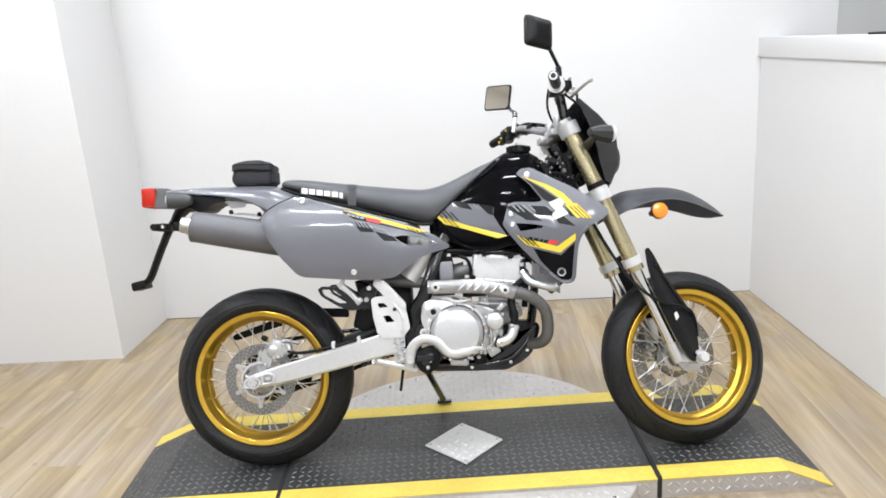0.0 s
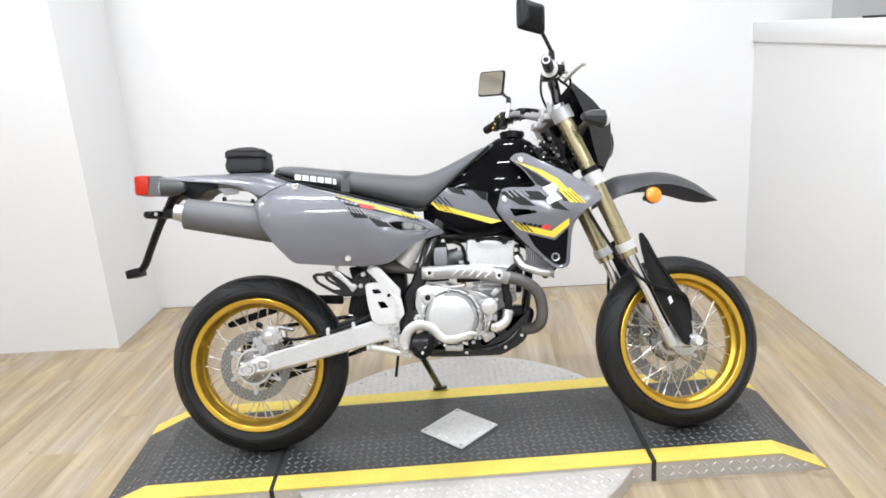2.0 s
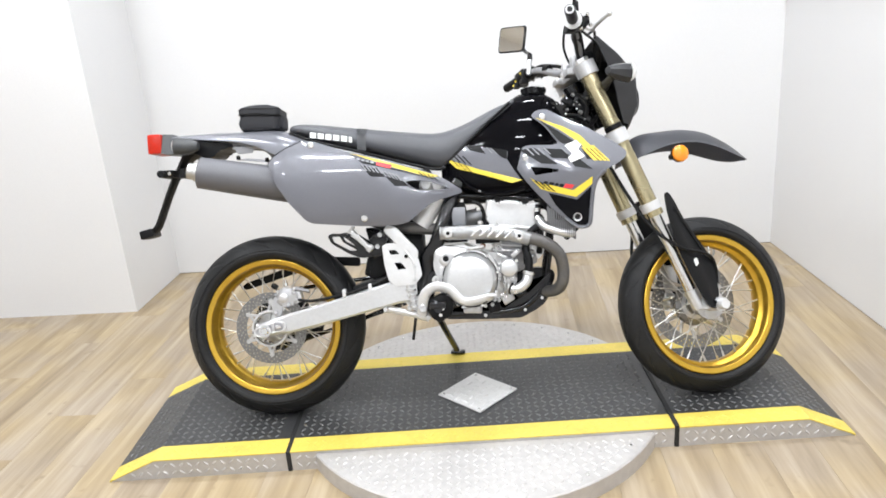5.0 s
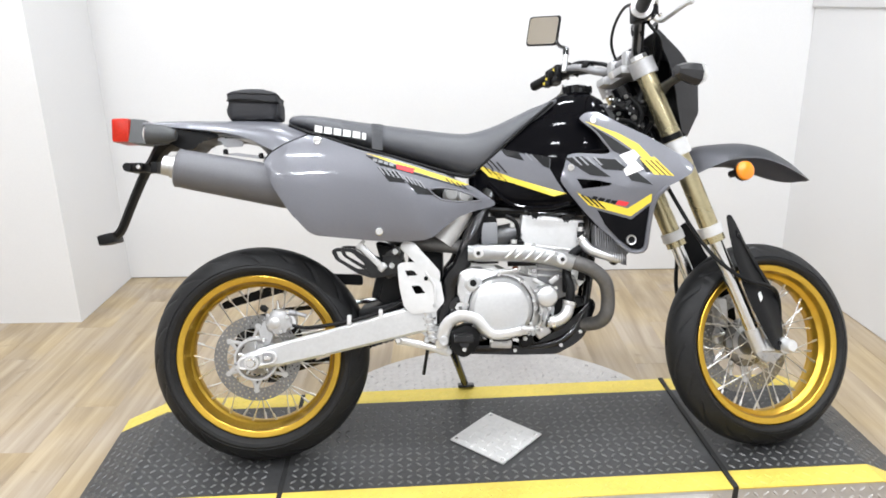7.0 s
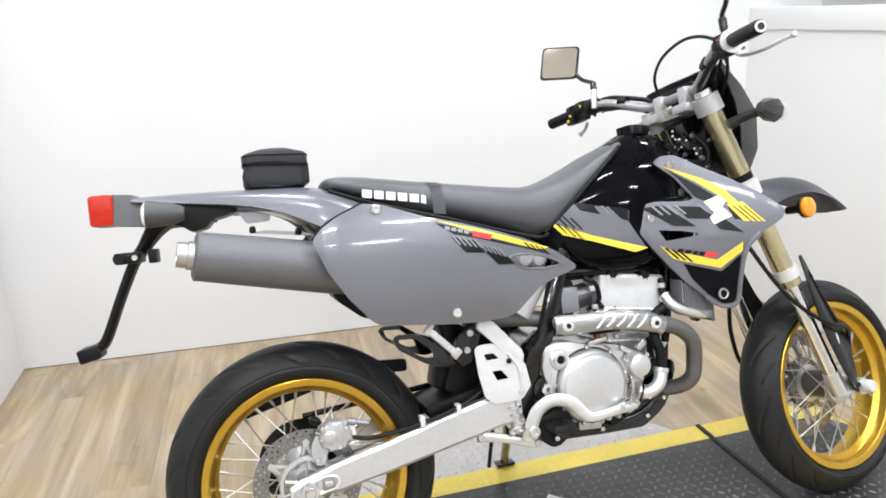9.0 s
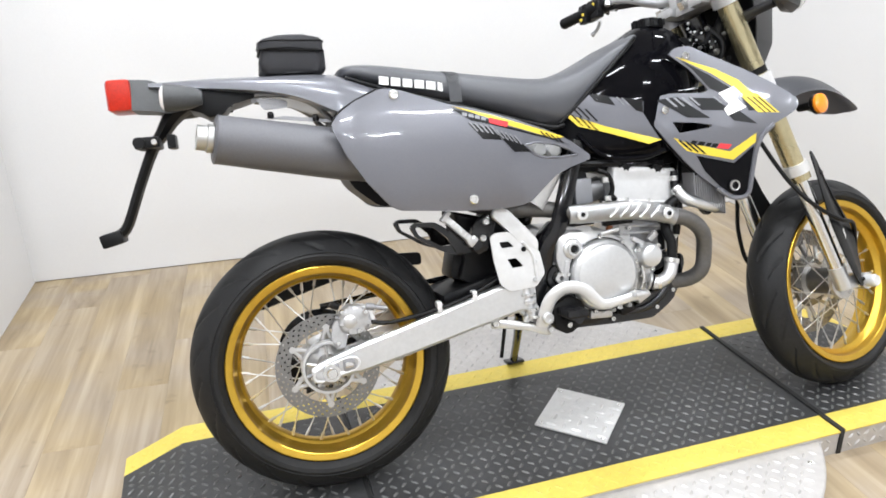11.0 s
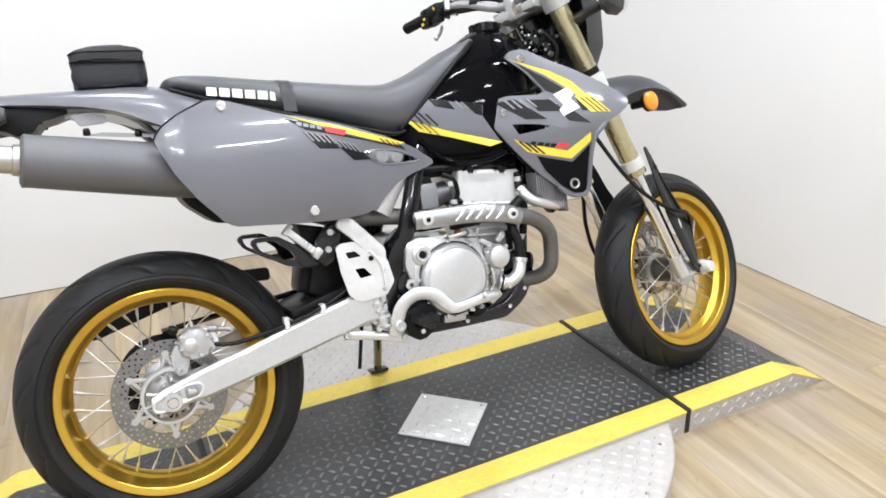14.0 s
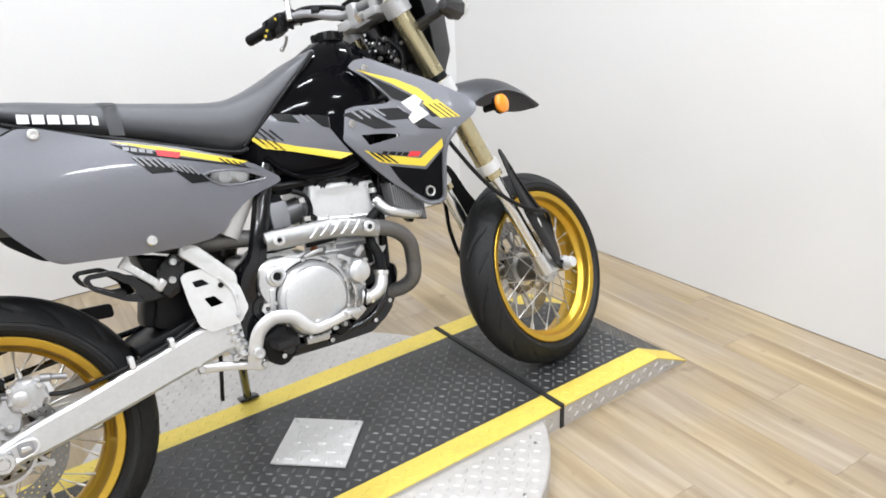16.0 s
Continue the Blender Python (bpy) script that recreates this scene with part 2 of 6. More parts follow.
def smooth_path(pts, n=6):
    """A Catmull-Rom line through the points (tuples of any length)."""
    p = [np.array(q, float) for q in pts]
    p = [2 * p[0] - p[1]] + p + [2 * p[-1] - p[-2]]
    out = []
    for i in range(1, len(p) - 2):
        for k in range(n):
            t = k / n
            out.append(0.5 * (2 * p[i] + (p[i + 1] - p[i - 1]) * t + (2 * p[i - 1] - 5 * p[i] + 4 * p[i + 1] - p[i + 2]) * t * t + (3 * p[i] - p[i - 1] - 3 * p[i + 1] + p[i + 2]) * t ** 3))
    out.append(p[-2])
    return out


def tube(pts, r, seg=12, n=0, flat=1.0, bm=None):
    """A round bar along points (x, y, z) or (x, y, z, radius); flat squeezes it sideways."""
    path = smooth_path(pts, n) if n else [np.array(q, float) for q in pts]
    loops, up = [], None
    for i, q in enumerate(path):
        a, b = path[max(i - 1, 0)][:3], path[min(i + 1, len(path) - 1)][:3]
        d = Vector(b - a).normalized()
        if up is None:
            up = d.orthogonal().normalized() if abs(d.y) > 0.9 else Vector((0, 1, 0))
        up = (up - d * up.dot(d)).normalized()
        side = d.cross(up)
        rad = float(q[3]) if len(q) > 3 else r
        loops.append([Vector(q[:3]) + rad * (math.cos(2 * math.pi * k / seg) * up * flat + math.sin(2 * math.pi * k / seg) * side) for k in range(seg)])
    return rings(loops, bm=bm)


def lathe(profile, seg=48, axis="y", closed=False, m=None, bm=None):
    """Turns (radius, along) points round an axis through the origin."""
    loops = []
    for r, a in profile:
        loop = []
        for k in range(seg):
            c, s = r * math.cos(2 * math.pi * k / seg), r * math.sin(2 * math.pi * k / seg)
            loop.append(Vector((c, a, s)) if axis == "y" else Vector((c, s, a)))
        loops.append(loop)
    b2 = rings(loops, closed=closed, cap=not closed)
    if m is not None:
        b2.transform(m)
    return merge(bm, b2) if bm else b2


def rounded(pts, r=0.012, n=3):
    """Rounds the corners of a closed outline of (x, z) points."""
    out = []
    for i, p in enumerate(pts):
        p, a, b = Vector(p), Vector(pts[i - 1]), Vector(pts[(i + 1) % len(pts)])
        da, db = (a - p), (b - p)
        k = min(r, da.length * 0.45, db.length * 0.45)
        s, e = p + da.normalized() * k, p + db.normalized() * k
        for j in range(n + 1):
            t = j / n
            out.append(tuple((1 - t) ** 2 * s + 2 * t * (1 - t) * p + t * t * e))
    return out


def sheet(outline, depth, thick, holes=(), cuts=2, lift=0.0, edge=0.0):
    """A curved sheet with the (x, z) outline and holes; depth(x, z) gives its y, thick grows towards +y; edge rolls its rim inwards."""
    bm = bmesh.new()
    for loop in (outline, *holes):
        vs = [bm.verts.new((x, 0, z)) for x, z in loop]
        for a, b in zip(vs, vs[1:] + vs[:1]):
            bm.edges.new((a, b))
    bmesh.ops.triangle_fill(bm, use_beauty=True, use_dissolve=False, edges=bm.edges[:], normal=(0, -1, 0))
    if cuts:
        for _ in range(cuts):
            inner = [e for e in bm.edges if not e.is_boundary and e.calc_length() > 0.03]
            if inner:
                bmesh.ops.subdivide_edges(bm, edges=inner, cuts=1)
            bmesh.ops.triangulate(bm, faces=[f for f in bm.faces if len(f.verts) > 3])
    rim = {v for e in bm.edges if e.is_boundary for v in e.verts}
    for v in bm.verts:
        v.co.y = depth(v.co.x, v.co.z) - lift + (edge if v in rim else 0)
    if thick:
        res = bmesh.ops.extrude_face_region(bm, geom=bm.faces[:])
        moved = [g for g in res["geom"] if isinstance(g, bmesh.types.BMVert)]
        for v in moved:
            v.co.y += thick
    return bm


def extruded(outline, y0, y1, bevel=0.008):
    bm = bmesh.new()
    a = [bm.verts.new((x, y0, z)) for x, z in outline]
    b = [bm.verts.new((x, y1, z)) for x, z in outline]
    n = len(a)
    fa = bm.faces.new(a)
    fb = bm.faces.new(b[::-1])
    for i in range(n):
        bm.faces.new((a[i], b[i], b[(i + 1) % n], a[(i + 1) % n]))
    if bevel:
        bmesh.ops.bevel(bm, geom=list(set(fa.edges) | set(fb.edges)), offset=bevel, segments=3, affect="EDGES", profile=0.5)
    return bm


def bolt(p, r=0.008, h=0.005, out=(0, -1, 0), bm=None):
    """A domed screw head with a socket."""
    m = Matrix.Translation(p) @ Vector(out).to_track_quat("Y", "Z").to_matrix().to_4x4()
    return lathe([(r, 0), (r, h * 0.6), (r * 0.8, h), (r * 0.45, h), (r * 0.42, h * 0.4), (0.0002, h * 0.35)], 14, m=m, bm=bm)


def lerp(x, xs, ys):
    return float(np.interp(x, xs, ys))


# ---- the room ----
def wall(name, x0, x1, y0, y1, z0, z1, mat=WALL, label="smooth white painted wall"):
    ob = finish(name, box((x0 + x1) / 2, (y0 + y1) / 2, (z0 + z1) / 2, x1 - x0, y1 - y0, z1 - z0), mat, smooth=False)
    return tagged(ob, label, "wall", kind="structure")


HIGH = 2.75
wall("wall_north", -1.77, 1.90, 1.62, 1.80, 0.003, HIGH)
# The north wall goes on in a darker grey past the partition.
wall("wall_northeast", 1.90, 3.4, 1.625, 1.80, 0, HIGH, WALLGREY, "grey wall beyond the partition")
wall("wall_recess", -1.93, -1.77, 1.075, 1.80, 0, HIGH)
wall("wall_northwest", -3.4, -1.93, 1.075, 1.235, 0, HIGH)
wall("wall_west", -3.56, -3.4, -4.2, 1.235, 0, HIGH)
wall("wall_south", -3.56, 3.56, -4.36, -4.2, 0, HIGH)
LEAN = pose(1.530, 1.62, 0, 0, 0, 2.6)
east = wall("wall_east", 0, 0.115, -5.75, 0.0, 0.003, 1.258, label="low white partition wall with a flat cap")
east.matrix_basis = LEAN
wall("wall_far_east", 3.4, 3.56, -4.2, 1.80, 0, HIGH)
cap = tagged(finish("trim", box(0.0535, -2.87, 1.305, 0.135, 5.74, 0.094, 0.004), WALL), "white painted cap board along the partition", "trim", kind="structure")
cap.matrix_basis = LEAN
ledge = tagged(finish("trim", box(0.085, -2.60, 1.3565, 0.055, 3.5, 0.009, 0.002), BLACKPL), "thin black rail lying along the partition cap", "trim", kind="structure")
ledge.matrix_basis = LEAN
tagged(finish("ceiling", box(0, -1.2, HIGH + 0.06, 7.2, 6.4, 0.12), CEIL, smooth=False), "plain white ceiling", "ceiling", kind="structure")
floor = tagged(finish("floor", box(0, -1.2, -0.06, 7.2, 6.4, 0.10), SUB, smooth=False), "light oak plank floor with long boards", "floor", kind="structure")


def ceiling_light(x, y):
    ob = thing("ceiling_light", "short white strip light on the ceiling, lit", "ceiling light", pose(x, y, HIGH), group="ceiling strip lights")
    part("diffuser", box(0, 0, -0.014, 0.30, 0.075, 0.012), DIFF, ob, "glowing white diffuser")
    fr = box(0, 0.0475, -0.012, 0.34, 0.02, 0.024)
    box(0, -0.0475, -0.012, 0.34, 0.02, 0.024, bm=fr)
    box(0.16, 0, -0.012, 0.02, 0.075, 0.024, bm=fr)
    box(-0.16, 0, -0.012, 0.02, 0.075, 0.024, bm=fr)
    part("frame", fr, WALL, ob, smooth=False)
    d = bpy.data.lights.new("panel_lamp", "AREA")
    d.shape, d.size, d.size_y, d.energy, d.color = "RECTANGLE", 0.30, 0.075, LAMP_WATTS, (0.905, 0.945, 1.0)
    lamp = new("panel_lamp", d)
    lamp.matrix_basis = pose(x, y, HIGH - 0.03)


DIFF = emitter("lit_diffuser", (0.98, 0.99, 1.0), 12.0)
for gx in (-1.95, -0.80, 0.35, 1.40):
    for gy in (-3.0, -1.8, -0.6, 0.6):
        ceiling_light(gx, gy)

# ---- turntable and ramps ----
STAND = pose(0, 0, 0, 0, 0, 3.1)
TOP = 0.07


def ramp_z(x):
    return lerp(x, (-1.215, -1.06, 0.982, 1.128), (0.004, TOP, TOP, 0.004))


def lugs(x0, x1, y0, y1, height, keep=lambda x, y: True, step=0.0265, length=0.0225, width=0.0075, h=0.003, turn=45):
    """Raised tread lugs in alternating directions, one joined mesh."""
    verts, faces = [], []
    for i in range(int((x1 - x0) / step)):
        for j in range(int((y1 - y0) / step)):
            cx, cy = x0 + (i + 0.5) * step, y0 + (j + 0.5) * step
            if not keep(cx, cy):
                continue
            a = radians(turn if (i + j) % 2 else turn + 90)
            c, s = math.cos(a), math.sin(a)
            k = len(verts)
            for u, v, w in ((-1, 0, 0), (-0.5, -1, 0), (0.5, -1, 0), (1, 0, 0), (0.5, 1, 0), (-0.5, 1, 0), (-0.45, 0, 1), (0.45, 0, 1)):
                px, py = u * length / 2, v * width / 2
                x, y = cx + c * px - s * py, cy + s * px + c * py
                verts.append((x, y, height(x) + h * w))
            faces += [(k, k + 1, k + 6), (k + 1, k + 2, k + 7, k + 6), (k + 2, k + 3, k + 7), (k + 3, k + 4, k + 7), (k + 4, k + 5, k + 6, k + 7), (k + 5, k, k + 6)]
    bm = bmesh.new()
    vs = [bm.verts.new(p) for p in verts]
    for f in faces:
        bm.faces.new([vs[i] for i in f])
    return bm


def strip(x0, x1, y0, y1, z_of, drop, bm=None, extra=()):
    """A slab along x whose top follows z_of and whose underside lies drop lower, or on the floor."""
    bm = bm or bmesh.new()
    xs = sorted({x0, x1, *[x for x in extra if x0 < x < x1]})
    loops = []
    for x in xs:
        z = z_of(x)
        b = max(0.0, z - drop)
        loops.append([Vector((x, y0, z)), Vector((x, y1, z)), Vector((x, y1, b)), Vector((x, y0, b))])
    return rings(loops, bm=bm)


BREAKS = (-1.06, 0.982)
NEAR, NIN, FIN, FAR = -0.28, -0.203, 0.245, 0.322


def deck(ob, x0, x1):
    part("base", strip(x0, x1, NEAR + 0.003, FAR - 0.003, lambda x: ramp_z(x) - 0.004, 1, extra=BREAKS), TREADALU, ob, "aluminium tread plate sides", smooth=False)
    part("tread_deck", strip(x0, x1, NIN, FIN, ramp_z, 0.0038, extra=BREAKS), BLACKDECK, ob, "black coated tread plate", smooth=False)
    for n, (a, b) in enumerate(((NEAR, NIN), (FIN, FAR))):
        part("edge_stripe", strip(x0, x1, a, b, ramp_z, 0.0038, extra=BREAKS), YELLOW, ob, "yellow painted safety stripe", smooth=False)
        part("stripe_tread", lugs(x0 + 0.01, x1 - 0.01, a + 0.006, b - 0.006, ramp_z, h=0.0016), YELLOW, ob, smooth=False)["kind"] = "stuff"
    side = lugs(x0 + 0.012, x1 - 0.012, 0.006, TOP - 0.004, lambda x: 0.0, lambda x, y: y < ramp_z(x) - 0.012)
    part("side_tread", side, TREADALU, ob, m=Matrix.Translation((0, NEAR + 0.003, 0)) @ pose(0, 0, 0, 90, 0, 0), smooth=False)["kind"] = "stuff"
    part("deck_tread", lugs(x0 + 0.01, x1 - 0.01, NIN + 0.006, FIN - 0.004, ramp_z, lambda x, y: abs(x + 0.027) + abs(y - 0.008) > 0.155 or x0 > 0 or x1 < 0), TREADLIT, ob, smooth=False)["kind"] = "stuff"


table = thing("turntable", "round aluminium display turntable with a black and yellow tread deck", "turntable", STAND)
DISC = 0.612
part("disc", lathe([(DISC, 0), (DISC, 0.052), (DISC - 0.004, 0.056), (0.001, 0.056)], 128, "z", m=Matrix.Translation((-0.02, 0.03, 0))), TREADALU, table, "bright aluminium tread plate disc")
part("disc_tread", lugs(-0.62, 0.6, -0.59, 0.66, lambda x: 0.056, lambda x, y: (x + 0.02) ** 2 + (y - 0.03) ** 2 < 0.593 ** 2 and (y < NEAR - 0.015 or y > FAR + 0.015)), TREADALU, table, smooth=False)["kind"] = "stuff"
deck(table, -0.628, 0.570)
sq = box(0, 0, 0.0745, 0.194, 0.194, 0.005, 0.001, m=Matrix.Translation((-0.027, 0.008, 0)) @ pose(0, 0, 0, 0, 0, 46))
part("access_plate", sq, PLATEALU, table, "square aluminium tread plate cover", smooth=False)
al = lugs(-0.095, 0.095, -0.095, 0.095, lambda x: 0.077, step=0.034, turn=0, length=0.032, width=0.010, h=0.004)
part("plate_tread", al, PLATEALU, table, m=Matrix.Translation((-0.027, 0.008, 0)) @ pose(0, 0, 0, 0, 0, 46), smooth=False)["kind"] = "stuff"
for k in range(4):
    a = radians(91 + 90 * k)
    part("plate_screw", bolt((-0.027 + 0.118 * math.cos(a), 0.008 + 0.118 * math.sin(a), 0.0765), 0.006, 0.003, (0, 0, 1)), CHROME, table)
for k in range(14):
    a = radians(25 + 12 * k if k < 12 else 300 + 20 * (k - 12))
    part("rim_screw", bolt((-0.02 + 0.575 * math.cos(a), 0.03 + 0.575 * math.sin(a), 0.056), 0.006, 0.0025, (0, 0, 1)), CHROME, table)
for x0, x1, side in ((0.584, 1.128, "front"), (-1.215, -0.642, "rear")):
    rp = thing("loading_ramp", "black tread plate end ramp with yellow edges beside the turntable", "ramp", STAND, group="end ramps")
    deck(rp, x0, x1)
    g = strip(min(x0, x1 if side == "rear" else x0 - 0.013), x0 if side == "front" else x1 + 0.013, NEAR, FAR, lambda x: TOP + 0.005, 1) if side == "front" else strip(x1, x1 + 0.013, NEAR, FAR, lambda x: TOP - 0.002, 1)
    part("joint_seal", g, GAPRUB, rp, "black rubber joint", smooth=False)

# ---- the motorcycle ----
POSE = pose(0.0386, -0.0631, 0.07, -16.5, 0, 1.6)
HEAD, AXIS = Vector((0.30, 0, 1.06)), Vector((-0.414, 0, 0.910)).normalized()
STEER = Matrix.Translation(HEAD) @ Matrix.Rotation(radians(13.2), 4, AXIS) @ Matrix.Translation(-HEAD)
FLIP = Matrix.Diagonal((1, -1, 1, 1))
bike = thing("motorcycle", "grey and black supermoto motorcycle with gold spoked wheels on its stand", "motorcycle", POSE)


def brake_disc(r0, r1, y, rows=3, seg=96, thick=0.004):
    """A ring with rows of drilled holes and six arms to the hub."""
    bm = bmesh.new()
    n = rows * 2 + 1
    rad = [r0 + (r1 - r0) * i / n for i in range(n + 1)]
    grid = [[bm.verts.new((r * math.cos(2 * math.pi * k / seg), y, r * math.sin(2 * math.pi * k / seg))) for k in range(seg)] for r in rad]
    for i in range(n):
        for k in range(seg):
            if i % 2 == 1 and (k + (i // 2) * 2) % 4 == 0:
                continue
            bm.faces.new((grid[i][k], grid[i][(k + 1) % seg], grid[i + 1][(k + 1) % seg], grid[i + 1][k]))
    res = bmesh.ops.extrude_face_region(bm, geom=bm.faces[:])
    for v in [g for g in res["geom"] if isinstance(g, bmesh.types.BMVert)]:
        v.co.y += thick
    return bm


def disc_arm(r0, y, k):
    """A cast carrier arm: two bars that meet at the disc."""
    a = radians(60 * k + 10)
    tip = ((r0 + 0.005) * math.cos(a + 0.30), y + 0.002, (r0 + 0.005) * math.sin(a + 0.30))
    bm = tube([(0.046 * math.cos(a - 0.10), y + 0.002, 0.046 * math.sin(a - 0.10)), tip], 0.0058, 8, flat=0.6)
    tube([(0.046 * math.cos(a + 0.62), y + 0.002, 0.046 * math.sin(a + 0.62)), tip], 0.0048, 8, flat=0.6, bm=bm)
    return tube([(tip[0], y - 0.002, tip[2]), (tip[0], y + 0.006, tip[2])], 0.0075, 12, bm=bm)



def wheel(name, label, centre, m, radius, half, rim_half, disc, crown):
    """Rim with tyre, hub, spokes and brake disc, turned round the axle."""
    w, q = rim_half, 0.2255
    half_profile = [(q, w - 0.003), (0.2270, w), (0.2264, w + 0.0035), (0.2240, w + 0.0050), (0.2180, w + 0.0040), (0.2105, w + 0.0020), (0.2085, w + 0.0002), (0.2078, w - 0.0030), (0.2060, w - 0.0180), (0.2040, w - 0.0215), (0.1990, 0.022), (0.1930, 0.017), (0.1905, 0.010)]
    outline = [(q, -w + 0.003), (0.220, -w + 0.010), (0.208, -0.024), (0.202, -0.016), (0.202, 0.016), (0.208, 0.024), (0.220, w - 0.010)] + half_profile + [(r, -a) for r, a in reversed(half_profile)][:-1]
    rim = finish(name, lathe(outline, 128, closed=True), GOLD, bike, label, angle=26)
    rim.matrix_basis = m @ Matrix.Translation(centre)
    prof = []
    steps = 44
    for i in range(steps + 1):
        y = -1 + 2 * i / steps
        prof.append((radius - crown * abs(y) ** 2.3, half * y))
    side = radius - crown
    for f, dy in ((0.02, -0.03), (0.05, -0.035), (0.25, 0.005), (0.55, -0.025), (0.8, -0.12), (1.0, -0.22)):
        prof.append((side - (side - 0.2275) * f, half * (1 + dy)))
    prof += [(0.219, half * 0.66), (0.219, -half * 0.66)]
    for f, dy in ((1.0, -0.22), (0.8, -0.12), (0.55, -0.025), (0.25, 0.005), (0.05, -0.035), (0.02, -0.03)):
        prof.append((side - (side - 0.2275) * f, -half * (1 + dy)))
    seg = 360
    ty = lathe(prof, seg, closed=True)
    ty.verts.ensure_lookup_table()
    for i in range(steps + 1):
        y = -1 + 2 * i / steps
        for k in range(seg):
            turn = 10 * k / seg + 0.75 * abs(y) ** 1.2 + (0.5 if y > 0 else 0.0)
            near = abs((turn % 1.0) - 0.5)
            other = abs(((turn + 0.42) % 1.0) - 0.5)
            cut = 0.0
            if 0.12 < abs(y) < 0.80:
                cut = 0.005 * math.exp(-(near / 0.042) ** 2)
            if 0.50 < abs(y) < 0.92:
                cut = max(cut, 0.0045 * math.exp(-(other / 0.038) ** 2))
            if cut > 0.0002:
                v = ty.verts[i * seg + k]
                v.co.x *= 1 - cut / radius
                v.co.z *= 1 - cut / radius
    part("tyre", ty, RUBBER, rim, "worn black road tyre", angle=26)
    hub = lathe([(0.012, -0.075), (0.020, -0.075), (0.024, -0.058), (0.050, -0.052), (0.052, -0.042), (0.030, -0.034), (0.026, 0), (0.030, 0.034), (0.052, 0.042), (0.050, 0.052), (0.024, 0.058), (0.020, 0.075), (0.012, 0.075)], 36)
    for k in range(6):
        a = radians(60 * k)
        lathe([(0.008, -0.056), (0.008, -0.050), (0.004, -0.049), (0.004, -0.056)], 8, m=Matrix.Translation((0.038 * math.cos(a), 0, 0.038 * math.sin(a))), bm=hub)
    part("hub", hub, SILVER, rim, "cast aluminium hub")
    if disc:
        part("brake_disc", brake_disc(*disc), DISCSTEEL, rim, "drilled steel brake disc", smooth=False)
        for k in range(6):
            part("disc_arm", disc_arm(disc[0], disc[2], k), SILVER, rim)
    kinds = []
    for sgn in (-1, 1):
        for lean in (-1, 1):
            a0, a1 = radians(52 * lean), 0.0
            p0 = Vector((0.047 * math.cos(a0), sgn * 0.046, 0.047 * math.sin(a0)))
            p1 = Vector((0.193 * math.cos(a1), sgn * 0.010, 0.193 * math.sin(a1)))
            sp = tube([p0, p0.lerp(p1, 0.90)], 0.0017, 6)
            tube([p0.lerp(p1, 0.88), p1], 0.0036, 6, bm=sp)
            kinds.append((finish("spoke", sp, SPOKE, rim), sgn, lean))
    for n, (first, sgn, lean) in enumerate(kinds):
        off = {(-1, -1): 0, (1, -1): 10, (-1, 1): 20, (1, 1): 30}[(sgn, lean)]
        for k in range(9):
            ob = first if k == 0 else new("spoke", first.data)
            ob.parent = rim
            ob.matrix_basis = Matrix.Rotation(radians(40 * k + off), 4, "Y")
    return rim


REAR, FRONT = (-0.73, 0, 0.307), (0.702, 0, 0.294)
wheel("rear_wheel", "gold rear rim with bright steel spokes", REAR, Matrix(), 0.303, 0.073, 0.057, (0.084, 0.118, -0.075, 4, 144), 0.046)
wheel("front_wheel", "gold front rim with bright steel spokes", FRONT, STEER, 0.290, 0.060, 0.048, (0.108, 0.150, 0.062, 4, 176), 0.040)


# bodywork surfaces, right side
def shroud_y(x, z):
    return -0.111 - 0.36 * (x - 0.092) + 0.11 * (z - 0.803) + 0.25 * max(0, 0.75 - z) + 0.10 * max(0, x - 0.37)


def panel_y(x, z):
    """Flat behind a slanting crease, drawn in towards the frame ahead of it."""
    ahead = x - (-0.365 + 0.52 * (0.85 - z))
    bend = 0.5 * (ahead + math.sqrt(ahead * ahead + 0.0001))
    return -lerp(x, (-0.7, -0.62, -0.45, -0.06), (0.164, 0.172, 0.168, 0.166)) + 0.245 * bend - 0.022 * (1 - ((z - 0.76) / 0.14) ** 2)


def tank_y(x, z):
    return -lerp(x, (-0.12, 0.1, 0.25), (0.093, 0.122, 0.116)) + lerp(z, (0.85, 0.93, 1.0, 1.03), (0, 0.018, 0.055, 0.09))


def both_sides(name, make, mat, label=""):
    part(name, make(), mat, bike, label)
    part(name, make(), mat, bike, label, m=FLIP)


SHROUD = [(0.160, 0.938), (0.178, 0.953), (0.208, 0.953), (0.262, 0.918), (0.320, 0.884), (0.372, 0.848), (0.410, 0.820), (0.434, 0.797), (0.428, 0.778), (0.402, 0.762), (0.369, 0.746), (0.345, 0.722), (0.333, 0.690), (0.324, 0.640), (0.320, 0.590), (0.308, 0.577), (0.280, 0.580), (0.248, 0.606), (0.205, 0.645), (0.168, 0.688), (0.134, 0.732), (0.091, 0.800), (0.094, 0.818), (0.118, 0.838), (0.150, 0.845), (0.222, 0.838), (0.238, 0.842), (0.232, 0.853), (0.200, 0.900)]
VENT = [(0.150, 0.776), (0.200, 0.769), (0.236, 0.760), (0.232, 0.754), (0.200, 0.751), (0.163, 0.748)]
both_sides("shroud", lambda: sheet(rounded(SHROUD, 0.008, 2), shroud_y, 0.007, [VENT], edge=0.0012), GREYPL, "metallic grey radiator shroud")


def rim_strip(outline, depth, width, lift):
    """A raised lip along part of an outline."""
    return tube([(x, depth(x, z) - lift, z) for x, z in outline], width, 8, 4)


